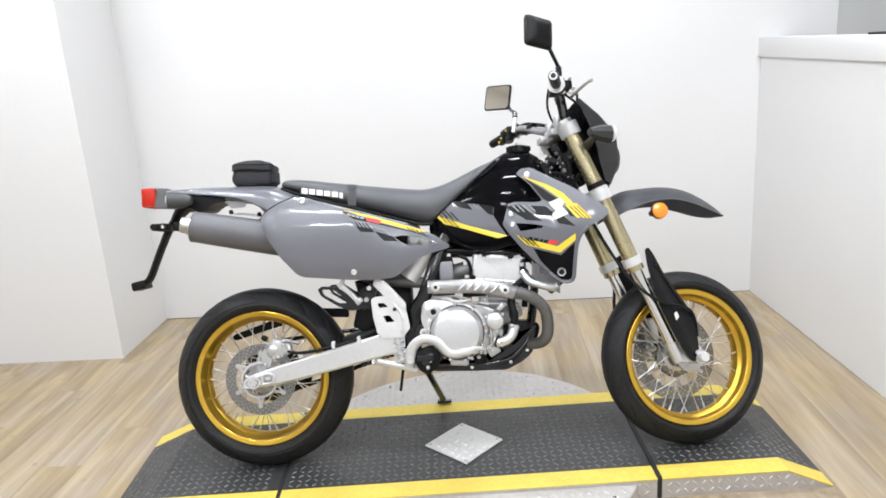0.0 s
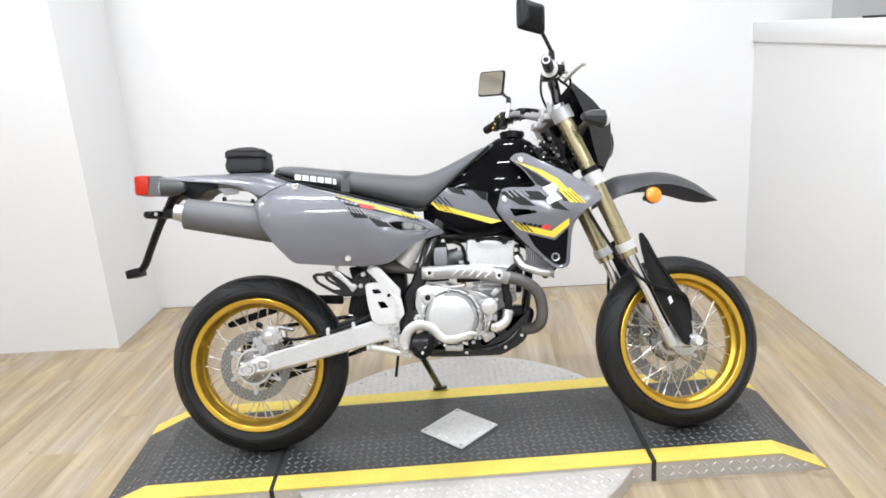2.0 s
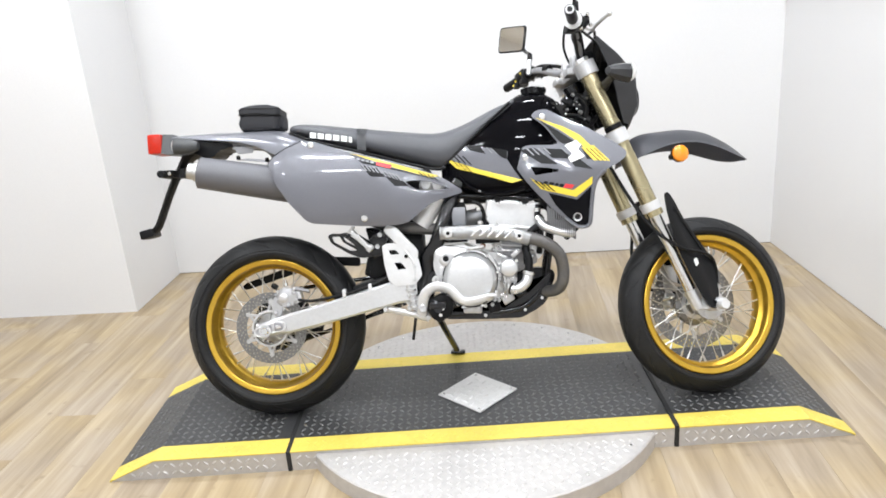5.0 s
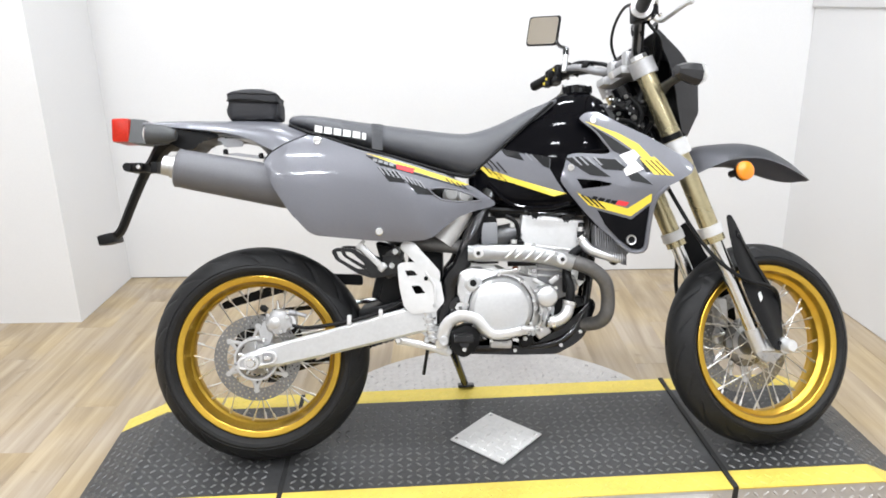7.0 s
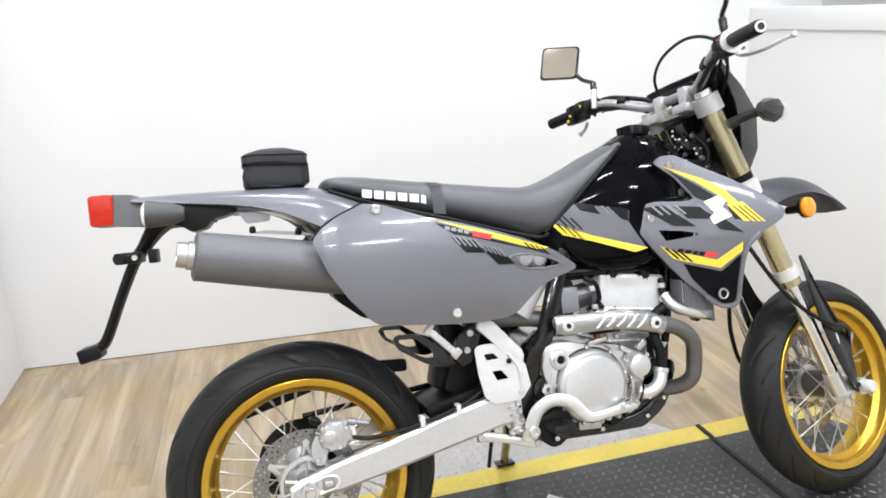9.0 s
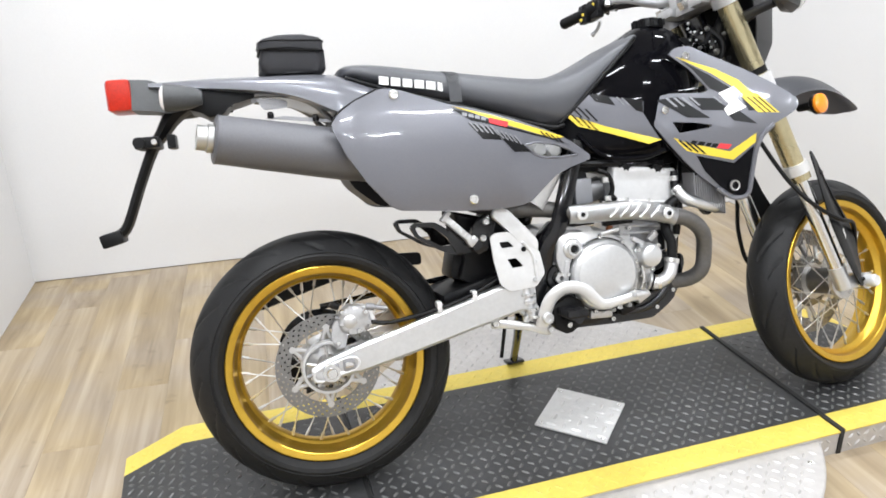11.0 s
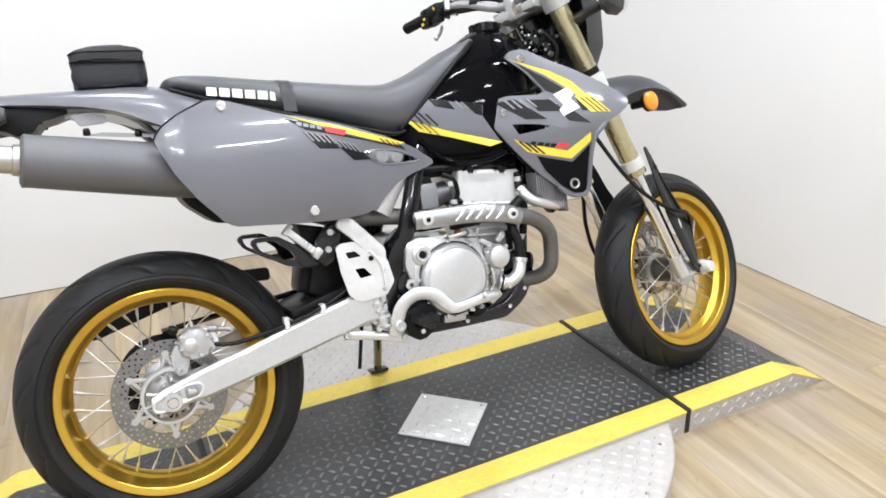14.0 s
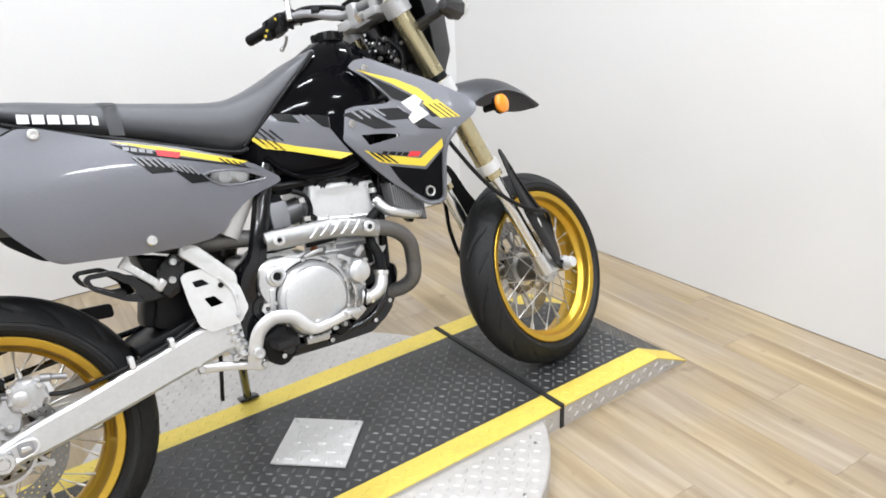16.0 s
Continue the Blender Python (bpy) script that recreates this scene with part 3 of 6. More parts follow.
both_sides("shroud_lip", lambda: rim_strip([(0.369, 0.746), (0.345, 0.722), (0.333, 0.690), (0.326, 0.640), (0.320, 0.590), (0.306, 0.578), (0.280, 0.581), (0.248, 0.607)], shroud_y, 0.006, 0.000), GREYPL)

both_sides("shroud_gasket", lambda: rim_strip([(0.160, 0.936), (0.200, 0.899), (0.232, 0.853), (0.150, 0.846), (0.094, 0.818), (0.091, 0.799), (0.134, 0.731), (0.168, 0.687), (0.205, 0.644)], lambda x, z: shroud_y(x, z) + 0.008, 0.0042, 0.000), BLACKGL)

PANEL = [(-0.674, 0.834), (-0.655, 0.857), (-0.618, 0.880), (-0.560, 0.903), (-0.524, 0.898), (-0.417, 0.858), (-0.364, 0.845), (-0.265, 0.815), (-0.185, 0.786), (-0.121, 0.755), (-0.072, 0.720), (-0.070, 0.710), (-0.090, 0.704), (-0.130, 0.695), (-0.172, 0.680), (-0.205, 0.656), (-0.238, 0.630), (-0.262, 0.622), (-0.320, 0.619), (-0.400, 0.624), (-0.500, 0.636), (-0.545, 0.641), (-0.565, 0.652), (-0.612, 0.708), (-0.650, 0.770)]
PHOLE = [(-0.248, 0.755), (-0.215, 0.758), (-0.165, 0.750), (-0.112, 0.727), (-0.118, 0.722), (-0.170, 0.721), (-0.210, 0.726), (-0.234, 0.740)]
both_sides("side_panel", lambda: sheet(rounded(PANEL, 0.008, 2), panel_y, 0.006, [PHOLE], cuts=3, edge=0.0015), GREYPL, "glossy metallic grey side panel")
both_sides("hole_lip", lambda: rim_strip(PHOLE + PHOLE[:1], panel_y, 0.0026, -0.001), GREYPL)



def decal(outline, depth, mat, label="", lift=0.0012):
    part("decal", sheet(outline, depth, 0.0004, lift=lift, cuts=2), mat, bike, label)


def slashes(x, z, n, step, size, depth, mat, lean=(0.6, -0.8), wide=0.006):
    """A row of short slanted bars."""
    for i in range(n):
        cx, cz = x + step[0] * i, z + step[1] * i
        dx, dz = lean[0] * size, lean[1] * size
        decal([(cx, cz), (cx + wide, cz + wide * 0.2), (cx + wide + dx, cz + dz), (cx + dx, cz + dz)], depth, mat, lift=0.0018)


# graphics on the shroud
decal([(0.174, 0.930), (0.257, 0.891), (0.304, 0.859), (0.332, 0.823), (0.345, 0.810), (0.320, 0.812), (0.296, 0.840), (0.245, 0.883)], shroud_y, DECALY, "yellow stripe")
decal([(0.304, 0.822), (0.340, 0.824), (0.384, 0.772), (0.337, 0.778)], shroud_y, DECALY, "yellow stripe end", 0.0016)
for i in range(3):
    x = 0.3165 + 0.0115 * i
    decal([(x, 0.8165 - 0.001 * i), (x + 0.0035, 0.8165 - 0.001 * i), (x + 0.0375, 0.7755 - 0.001 * i), (x + 0.034, 0.7760 - 0.001 * i)], shroud_y, DECALK, lift=0.0020)
decal([(0.184, 0.921), (0.243, 0.878), (0.290, 0.838), (0.262, 0.833), (0.240, 0.846), (0.208, 0.895)], shroud_y, DECALK)
decal([(0.148, 0.739), (0.176, 0.724), (0.274, 0.692), (0.331, 0.729), (0.330, 0.708), (0.282, 0.671), (0.196, 0.697), (0.178, 0.704)], shroud_y, DECALY, "yellow stripe")
slashes(0.158, 0.731, 3, (0.015, -0.005), 0.038, shroud_y, DECALK, (0.75, -0.75), 0.005)
decal([(0.200, 0.690), (0.284, 0.663), (0.327, 0.700), (0.320, 0.640), (0.315, 0.590), (0.305, 0.583), (0.284, 0.586), (0.252, 0.612), (0.220, 0.650)], shroud_y, BLACKGL, "gloss black lower shroud")
decal([(0.118, 0.832), (0.165, 0.835), (0.233, 0.776), (0.183, 0.783)], shroud_y, DECALK)
decal([(0.190, 0.830), (0.247, 0.822), (0.280, 0.789), (0.217, 0.797)], shroud_y, DECALK)
decal([(0.262, 0.796), (0.293, 0.791), (0.333, 0.751), (0.283, 0.764)], shroud_y, DECALK)
decal([(0.306, 0.818), (0.331, 0.816), (0.356, 0.780), (0.318, 0.784)], shroud_y, DECALK)
slashes(0.140, 0.834, 4, (0.017, -0.001), 0.030, shroud_y, DECALG, (0.65, -0.75), 0.005)
slashes(0.244, 0.826, 2, (0.012, -0.001), 0.024, shroud_y, DECALG, (0.65, -0.75), 0.004)
decal([(0.256, 0.833), (0.291, 0.8456), (0.3044, 0.829), (0.2945, 0.817), (0.313, 0.793), (0.271, 0.777), (0.2645, 0.794), (0.2765, 0.8056)], shroud_y, DECALW, "white slanted emblem", 0.0022)
for x0, x1 in ((0.184, 0.196), (0.200, 0.214), (0.218, 0.228), (0.231, 0.243)):
    decal([(x0 + 0.006, 0.7275 - 0.26 * (x0 - 0.184)), (x1 + 0.006, 0.7275 - 0.26 * (x1 - 0.184)), (x1, 0.7195 - 0.26 * (x1 - 0.184)), (x0, 0.7195 - 0.26 * (x0 - 0.184))], shroud_y, DECALK, lift=0.002)
decal([(0.252, 0.714), (0.278, 0.708), (0.270, 0.698), (0.244, 0.703)], shroud_y, DECALR, "red mark", 0.002)
for x, z in ((0.196, 0.930), (0.136, 0.806)):
    part("screw", bolt((x, shroud_y(x, z) - 0.001, z), 0.010, 0.005), CHROME, bike)
part("screw", bolt((0.283, shroud_y(0.283, 0.609) - 0.002, 0.609), 0.014, 0.008), BLACKPL, bike)
part("screw_hole", lathe([(0.0095, -0.003), (0.0125, -0.004), (0.0135, 0.0), (0.0095, 0.0)], 20, closed=True, m=Matrix.Translation((0.283, shroud_y(0.283, 0.609) - 0.008, 0.609))), SILVER, bike)

# graphics on the side panel
decal([(-0.412, 0.853), (-0.318, 0.826), (-0.186, 0.782), (-0.140, 0.766), (-0.165, 0.763), (-0.295, 0.806), (-0.370, 0.837)], panel_y, DECALY, "yellow stripe")
decal([(-0.412, 0.848), (-0.368, 0.834), (-0.295, 0.803), (-0.168, 0.762), (-0.120, 0.745), (-0.190, 0.767), (-0.305, 0.800), (-0.352, 0.813), (-0.372, 0.818)], panel_y, DECALK)
slashes(-0.205, 0.783, 4, (0.014, -0.005), 0.024, panel_y, DECALK, (0.7, -0.7), 0.004)
decal([(-0.380, 0.814), (-0.323, 0.800), (-0.306, 0.771), (-0.350, 0.776)], panel_y, DECALK)
decal([(-0.322, 0.793), (-0.272, 0.774), (-0.230, 0.739), (-0.277, 0.742)], panel_y, DECALK)
slashes(-0.378, 0.815, 5, (0.012, -0.003), 0.026, panel_y, DECALG, (0.6, -0.8), 0.004)
slashes(-0.318, 0.794, 5, (0.011, -0.004), 0.026, panel_y, DECALG, (0.6, -0.8), 0.004)
decal([(-0.330, 0.822), (-0.281, 0.809), (-0.289, 0.798), (-0.330, 0.810)], panel_y, DECALR, "red mark", 0.002)
for i in range(4):
    x = -0.390 + 0.014 * i
    decal([(x, 0.838 - 0.3 * (x + 0.39)), (x + 0.011, 0.835 - 0.3 * (x + 0.39)), (x + 0.010, 0.828 - 0.3 * (x + 0.39)), (x - 0.001, 0.831 - 0.3 * (x + 0.39))], panel_y, DECALG, lift=0.002)
for x, z in ((-0.534, 0.887), (-0.380, 0.648)):
    part("screw", bolt((x, panel_y(x, z) - 0.001, z), 0.011, 0.006), CHROME, bike)

# tank
def tank():
    loops = []
    for x, zb, zt in ((-0.135, 0.76, 0.80), (-0.125, 0.735, 0.83), (-0.08, 0.712, 0.875), (-0.02, 0.698, 0.925), (0.04, 0.692, 0.965), (0.09, 0.690, 0.998), (0.13, 0.692, 1.022), (0.17, 0.70, 1.030), (0.21, 0.72, 1.024), (0.245, 0.76, 1.000), (0.268, 0.82, 0.965), (0.280, 0.87, 0.930)):
        loop = []
        for k in range(28):
            a = 2 * math.pi * k / 28
            cz, cy = math.sin(a), math.cos(a)
            z = (zb + zt) / 2 + (zt - zb) / 2 * math.copysign(abs(cz) ** 0.62, cz)
            h = -tank_y(x, z) * (0.55 if x < -0.13 else 0.9 if x < -0.12 else 1.0 if x < 0.23 else 0.8 if x < 0.26 else 0.6)
            y = h * math.copysign(abs(cy) ** 0.28, cy)
            loop.append(Vector((x, y, z)))
        loops.append(loop)
    return rings(loops)


part("tank", tank(), BLACKGL, bike, "gloss black fuel tank", angle=60)
TK = lambda x, z: tank_y(x, z) - 0.0035
decal([(-0.107, 0.816), (-0.080, 0.842), (-0.052, 0.862), (0.082, 0.831), (0.079, 0.805), (0.095, 0.775), (0.118, 0.739), (-0.014, 0.781)], TK, GREYPL, "grey lower tank graphic")
decal([(-0.116, 0.822), (-0.100, 0.816), (-0.014, 0.781), (0.123, 0.737), (0.088, 0.730), (-0.015, 0.767), (-0.083, 0.788)], TK, DECALY, "yellow stripe", 0.0018)
slashes(-0.098, 0.816, 3, (0.018, -0.008), 0.036, TK, DECALK, (0.65, -0.75), 0.005)
slashes(-0.100, 0.838, 3, (0.018, -0.006), 0.040, TK, DECALK, (0.65, -0.75), 0.005)
decal([(-0.051, 0.862), (-0.004, 0.853), (0.012, 0.828), (-0.036, 0.842)], TK, DECALK, "", 0.002)
decal([(0.030, 0.846), (0.080, 0.834), (0.078, 0.806), (0.062, 0.812)], TK, DECALK, "", 0.002)
slashes(-0.044, 0.860, 3, (0.014, -0.003), 0.018, TK, DECALG, (0.65, -0.75), 0.004)
slashes(0.014, 0.848, 4, (0.014, -0.003), 0.026, TK, DECALG, (0.65, -0.75), 0.004)
part("tank_cap", lathe([(0.001, 0.024), (0.024, 0.024), (0.033, 0.020), (0.036, 0.010), (0.036, 0), (0.001, 0)], 24, "z", m=pose(0.185, 0, 1.022, 0, 4, 0)), BLACKPL, bike, "ribbed black fuel cap")
ribs = bmesh.new()
for k in range(10):
    box(0.036, 0, 0.012, 0.008, 0.008, 0.016, 0.002, m=pose(0.185, 0, 1.024, 0, 4, 36 * k), bm=ribs)
part("cap_grip", ribs, BLACKPL, bike)
part("tank_trim", rim_strip([(-0.125, 0.800), (-0.06, 0.856), (0.0, 0.908), (0.06, 0.958), (0.098, 0.990)], TK, 0.005, -0.001), BLACKPL, bike)
part("tank_trim", rim_strip([(-0.085, 0.770), (-0.04, 0.722), (0.01, 0.702), (0.08, 0.700), (0.13, 0.712)], TK, 0.006, 0.000), BLACKGL, bike)


# seat
def seat():
    xs = (-0.632, -0.620, -0.59, -0.53, -0.44, -0.355, -0.26, -0.16, -0.11, -0.06, 0.0, 0.04, 0.08, 0.112, 0.125)
    top = (0.955, 0.967, 0.970, 0.964, 0.949, 0.936, 0.922, 0.910, 0.915, 0.930, 0.956, 0.975, 0.990, 1.003, 1.000)
    bot = (0.948, 0.943, 0.934, 0.910, 0.880, 0.856, 0.826, 0.797, 0.795, 0.830, 0.884, 0.920, 0.955, 0.985, 0.992)
    wid = (0.03, 0.075, 0.095, 0.108, 0.116, 0.120, 0.122, 0.116, 0.108, 0.102, 0.096, 0.088, 0.078, 0.060, 0.03)
    path = smooth_path(list(zip(xs, top, bot, wid)), 3)
    loops = []
    for x, t, b, w in path:
        loop = []
        for k in range(24):
            a = 2 * math.pi * k / 24
            c, s = math.cos(a), math.sin(a)
            y = w * math.copysign(abs(c) ** 0.55, c)
            z = (t + b) / 2 + (t - b) / 2 * math.copysign(abs(s) ** 0.6, s)
            if s > 0:
                z += 0.004 * (1 - (y / w) ** 2)
            loop.append(Vector((x, y * (1.0 if s < 0.2 else 1 - 0.12 * s), z)))
        loops.append(loop)
    return rings(loops)


part("seat", seat(), VINYL, bike, "dark grey vinyl seat", angle=60)
SEAT = lambda x, z: -lerp(x, (-0.60, -0.44, -0.35), (0.1, 0.119, 0.123)) + 0.35 * max(0, z - 0.917 - 0.12 * (-0.4 - x)) ** 1.0
for i in range(6):
    x = -0.548 + 0.0255 * i
    zt = 0.9365 - 0.185 * (x + 0.548)
    w = 0.020 if i < 5 else 0.010
    decal([(x, zt), (x + w, zt - 0.0038), (x + w - 0.001, zt - 0.0215), (x - 0.002, zt - 0.0178)], SEAT, DECALW, "white lettering block" if i == 0 else "", 0.003)
st = bmesh.new()
loops = []
for x in (-0.396, -0.368):
    loop = []
    for k in range(13):
        a = math.pi * k / 12
        c, s = math.cos(a), math.sin(a)
        loop.append((x, -0.1225 * math.copysign(abs(c) ** 0.5, c), 0.868 + 0.0775 * abs(s) ** 0.5 - 0.13 * (x + 0.396)))
    loops.append([st.verts.new(p) for p in loop])
for i in range(12):
    st.faces.new((loops[0][i], loops[0][i + 1], loops[1][i + 1], loops[1][i]))
bmesh.ops.solidify(st, geom=st.faces[:], thickness=0.002)
part("seat_strap", st, STRAP, bike, "grab strap across the seat", angle=60)
part("seat_base", tube([(-0.62, -0.09, 0.940), (-0.53, -0.108, 0.905), (-0.36, -0.122, 0.852), (-0.17, -0.116, 0.794), (-0.12, -0.106, 0.794)], 0.005, 8, 4), BLACKPL, bike)


# tail
def tail_fender():
    loops = []
    for x, t, b, w in smooth_path([(-0.50, 0.890, 0.83, 0.125), (-0.56, 0.920, 0.846, 0.148), (-0.63, 0.950, 0.856, 0.146), (-0.665, 0.957, 0.872, 0.138), (-0.73, 0.961, 0.905, 0.118), (-0.81, 0.963, 0.926, 0.098), (-0.91, 0.966, 0.940, 0.078), (-0.99, 0.966, 0.950, 0.058), (-1.03, 0.966, 0.956, 0.045)], 3):
        loop = []
        for k in range(20):
            a = 2 * math.pi * k / 20
            c, s = math.cos(a), math.sin(a)
            rise = (t - b) * max(0.0, s) ** 0.8 if s > 0 else 0.004 * s
            loop.append(Vector((x, w * math.copysign(abs(c) ** 0.62, c), b + rise)))
        loops.append(loop)
    return rings(loops)


part("fender_seam", rim_strip([(-0.674, 0.835), (-0.655, 0.858), (-0.618, 0.881), (-0.560, 0.905)], panel_y, 0.0020, -0.003), BLACKPL, bike)
part("tail_fender", tail_fender(), GREYPL, bike, "metallic grey tail fender", angle=55)
ut = extruded(rounded([(-0.955, 0.938), (-0.815, 0.942), (-0.812, 0.918), (-0.846, 0.908), (-0.868, 0.904), (-0.884, 0.886), (-0.914, 0.880), (-0.930, 0.892), (-0.955, 0.900)], 0.005, 2), -0.062, 0.062, 0.004)
part("undertray", ut, BLACKPL, bike, "black undertray with brackets", angle=30)
part("tray_tab", sheet(rounded([(-0.822, 0.928), (-0.795, 0.926), (-0.786, 0.916), (-0.796, 0.906), (-0.826, 0.906)], 0.004), lambda x, z: -0.05, 0.004, [rounded([(-0.806, 0.921), (-0.796, 0.919), (-0.797, 0.911), (-0.807, 0.912)], 0.003, 3)], cuts=0), BARGREY, bike)
part("rear_mudguard", sheet(rounded([(-0.66, 0.86), (-0.50, 0.82), (-0.45, 0.665), (-0.565, 0.646), (-0.628, 0.70), (-0.66, 0.78)], 0.02), lambda x, z: -0.075, 0.15, cuts=0), BLACKPL, bike, "black inner rear mudguard")
tl = box(-1.090, 0, 0.9425, 0.048, 0.10, 0.066, 0.008, m=pose(0, 0, 0))
part("tail_light", tl, REDLENS, bike, "red ribbed tail light lens")
for k in range(5):
    part("lens_rib", box(-1.115, -0.032 + 0.016 * k, 0.9425, 0.003, 0.003, 0.056), REDLENS, bike, smooth=False)
th = []
for x, t, b, w in ((-1.068, 0.975, 0.909, 0.050), (-1.03, 0.972, 0.905, 0.050), (-0.995, 0.958, 0.898, 0.046), (-0.95, 0.948, 0.905, 0.040), (-0.88, 0.945, 0.915, 0.036)):
    th.append([Vector((x, w * sy * (0.8 if sz else 1), b + (t - b) * sz)) for sy, sz in ((-1, 0), (-1, 0.7), (-0.8, 1), (0.8, 1), (1, 0.7), (1, 0))])
part("tail_housing", rings(th), TAILGREY, bike, "dark grey tail light housing")
for s in (-1, 1):
    m = Matrix.Translation((-0.965, s * 0.098, 0.922)) @ pose(0, 0, 0, 0, 4, 0)
    sg = lathe([(0.001, 0.045), (0.014, 0.043), (0.023, 0.02), (0.028, -0.02), (0.029, -0.032), (0.001, -0.032)], 20, "z", m=m @ pose(0, 0, 0, 0, 90, 0))
    tube([(-0.955, s * 0.04, 0.918), (-0.958, s * 0.085, 0.920)], 0.009, 10, bm=sg)
    sig = part("rear_signal", sg, TAILGREY, bike, "dark grey turn signal")
    part("signal_lens", lathe([(0.001, -0.042), (0.018, -0.040), (0.027, -0.033), (0.028, -0.028), (0.001, -0.028)], 20, "z", m=m @ pose(0, 0, 0, 0, 90, 0)), CLEAR, sig, "pale clear lens")
pa = tube([(-0.955, 0, 0.925, 0.026), (-0.990, 0, 0.898, 0.021), (-1.020, 0, 0.858, 0.015), (-1.044, 0, 0.826, 0.0125), (-1.080, 0, 0.75, 0.0115), (-1.114, 0, 0.672, 0.0115), (-1.132, 0, 0.652, 0.0125)], 0.0125, 8, 3, flat=1.8)
box(0, 0, 0, 0.046, 0.07, 0.030, 0.006, m=Matrix.Translation((-1.148, 0, 0.644)) @ pose(0, 0, 0, 0, -12, 0), bm=pa)
part("plate_bracket", pa, BLACKPL, bike, "black number plate arm")
pl = box(-1.046, -0.03, 0.838, 0.050, 0.10, 0.024, 0.005)
box(-0.998, -0.03, 0.838, 0.018, 0.06, 0.03, 0.004, bm=pl)
tube([(-1.060, -0.080, 0.838), (-1.060, -0.088, 0.838)], 0.012, 12, bm=pl)
part("plate_lamp", pl, BLACKPL, bike, "black plate light bracket")
part("lamp_nut", bolt((-1.030, -0.081, 0.838), 0.007, 0.006), CHROME, bike)
part("tail_bracket", sheet(rounded([(-0.815, 0.912), (-0.775, 0.910), (-0.748, 0.902), (-0.750, 0.888), (-0.80, 0.886)], 0.006), lambda x, z: -0.072, 0.004, cuts=0), BARGREY, bike)
both_sides("subframe_rail", lambda: tube([(-0.815, -0.07, 0.922), (-0.74, -0.085, 0.912), (-0.69, -0.095, 0.885), (-0.665, -0.095, 0.855), (-0.62, -0.09, 0.83), (-0.40, -0.09, 0.78), (-0.15, -0.09, 0.70)], 0.007, 8, 3), DISCSTEEL, "steel subframe rail")

# exhaust
MA, MB = Vector((-0.910, -0.142, 0.829)), Vector((-0.50, -0.082, 0.745))
mu = (MB - MA).normalized()
mm = Matrix.Translation(MA) @ mu.to_track_quat("Z", "Y").to_matrix().to_4x4()
mf = part("muffler", lathe([(0.001, 0), (0.044, 0), (0.050, 0.006), (0.0525, 0.10), (0.056, 0.28), (0.052, 0.40), (0.001, 0.42)], 36, "z", m=mm), MUFF, bike, "grey coated muffler")
part("muffler_tip", lathe([(0.022, -0.001), (0.0295, -0.001), (0.0295, -0.012), (0.026, -0.014), (0.026, -0.033), (0.0225, -0.033), (0.021, -0.001)], 24, "z", closed=True, m=mm), SPOKE, mf, "bright steel exhaust tip")
part("muffler_band", lathe([(0.0480, 0.002), (0.0508, 0.004), (0.0508, 0.008), (0.0500, 0.010)], 36, "z", m=mm), MUFF, mf)
part("muffler_tab", sheet(rounded([(-0.800, 0.866), (-0.76, 0.868), (-0.70, 0.859), (-0.66, 0.852), (-0.66, 0.846), (-0.70, 0.851)], 0.003), lambda x, z: -0.10, 0.006, cuts=0), BARGREY, mf)
for x, z in ((-0.789, 0.866), (-0.695, 0.853)):
    part("tab_bolt", bolt((x, -0.104, z), 0.007, 0.012, (0, -0.4, 1)), BLACKMET, mf)
part("exhaust_pipe", tube([(-0.46, -0.085, 0.70), (-0.37, -0.078, 0.640), (-0.28, -0.076, 0.612), (-0.175, -0.084, 0.600), (-0.10, -0.128, 0.582), (0.0, -0.142, 0.575), (0.10, -0.140, 0.560), (0.175, -0.132, 0.538), (0.222, -0.118, 0.500), (0.237, -0.098, 0.450), (0.233, -0.088, 0.402), (0.212, -0.060, 0.376), (0.17, -0.03, 0.37)], 0.0195, 16, 5), PIPE, bike, "heat-greyed exhaust header")
HS = [(-0.148, -0.150, 0.585), (-0.10, -0.152, 0.583), (0.0, -0.153, 0.580), (0.08, -0.152, 0.567), (0.132, -0.146, 0.548)]


def heat_shield():
    """A half round cover over the header, with slanted louvres pressed out."""
    path = smooth_path(HS, 8)
    bm = bmesh.new()
    rows = []
    for i, p in enumerate(path):
        d = Vector(path[min(i + 1, len(path) - 1)] - path[max(i - 1, 0)]).normalized()
        side = Vector((0, -1, 0))
        up = side.cross(d).normalized()
        if up.z < 0:
            up = -up
        r = 0.0225 if 3 < i < len(path) - 4 else 0.0205
        row = []
        for k in range(13):
            a = radians(-88 + 176 * k / 12)
            row.append(bm.verts.new(Vector(p) + r * (0.62 * math.cos(a) * side + math.sin(a) * up)))
        rows.append(row)
    for a, b in zip(rows, rows[1:]):
        for k in range(12):
            bm.faces.new((a[k], a[k + 1], b[k + 1], b[k]))
    bmesh.ops.solidify(bm, geom=bm.faces[:], thickness=0.002)
    return bm


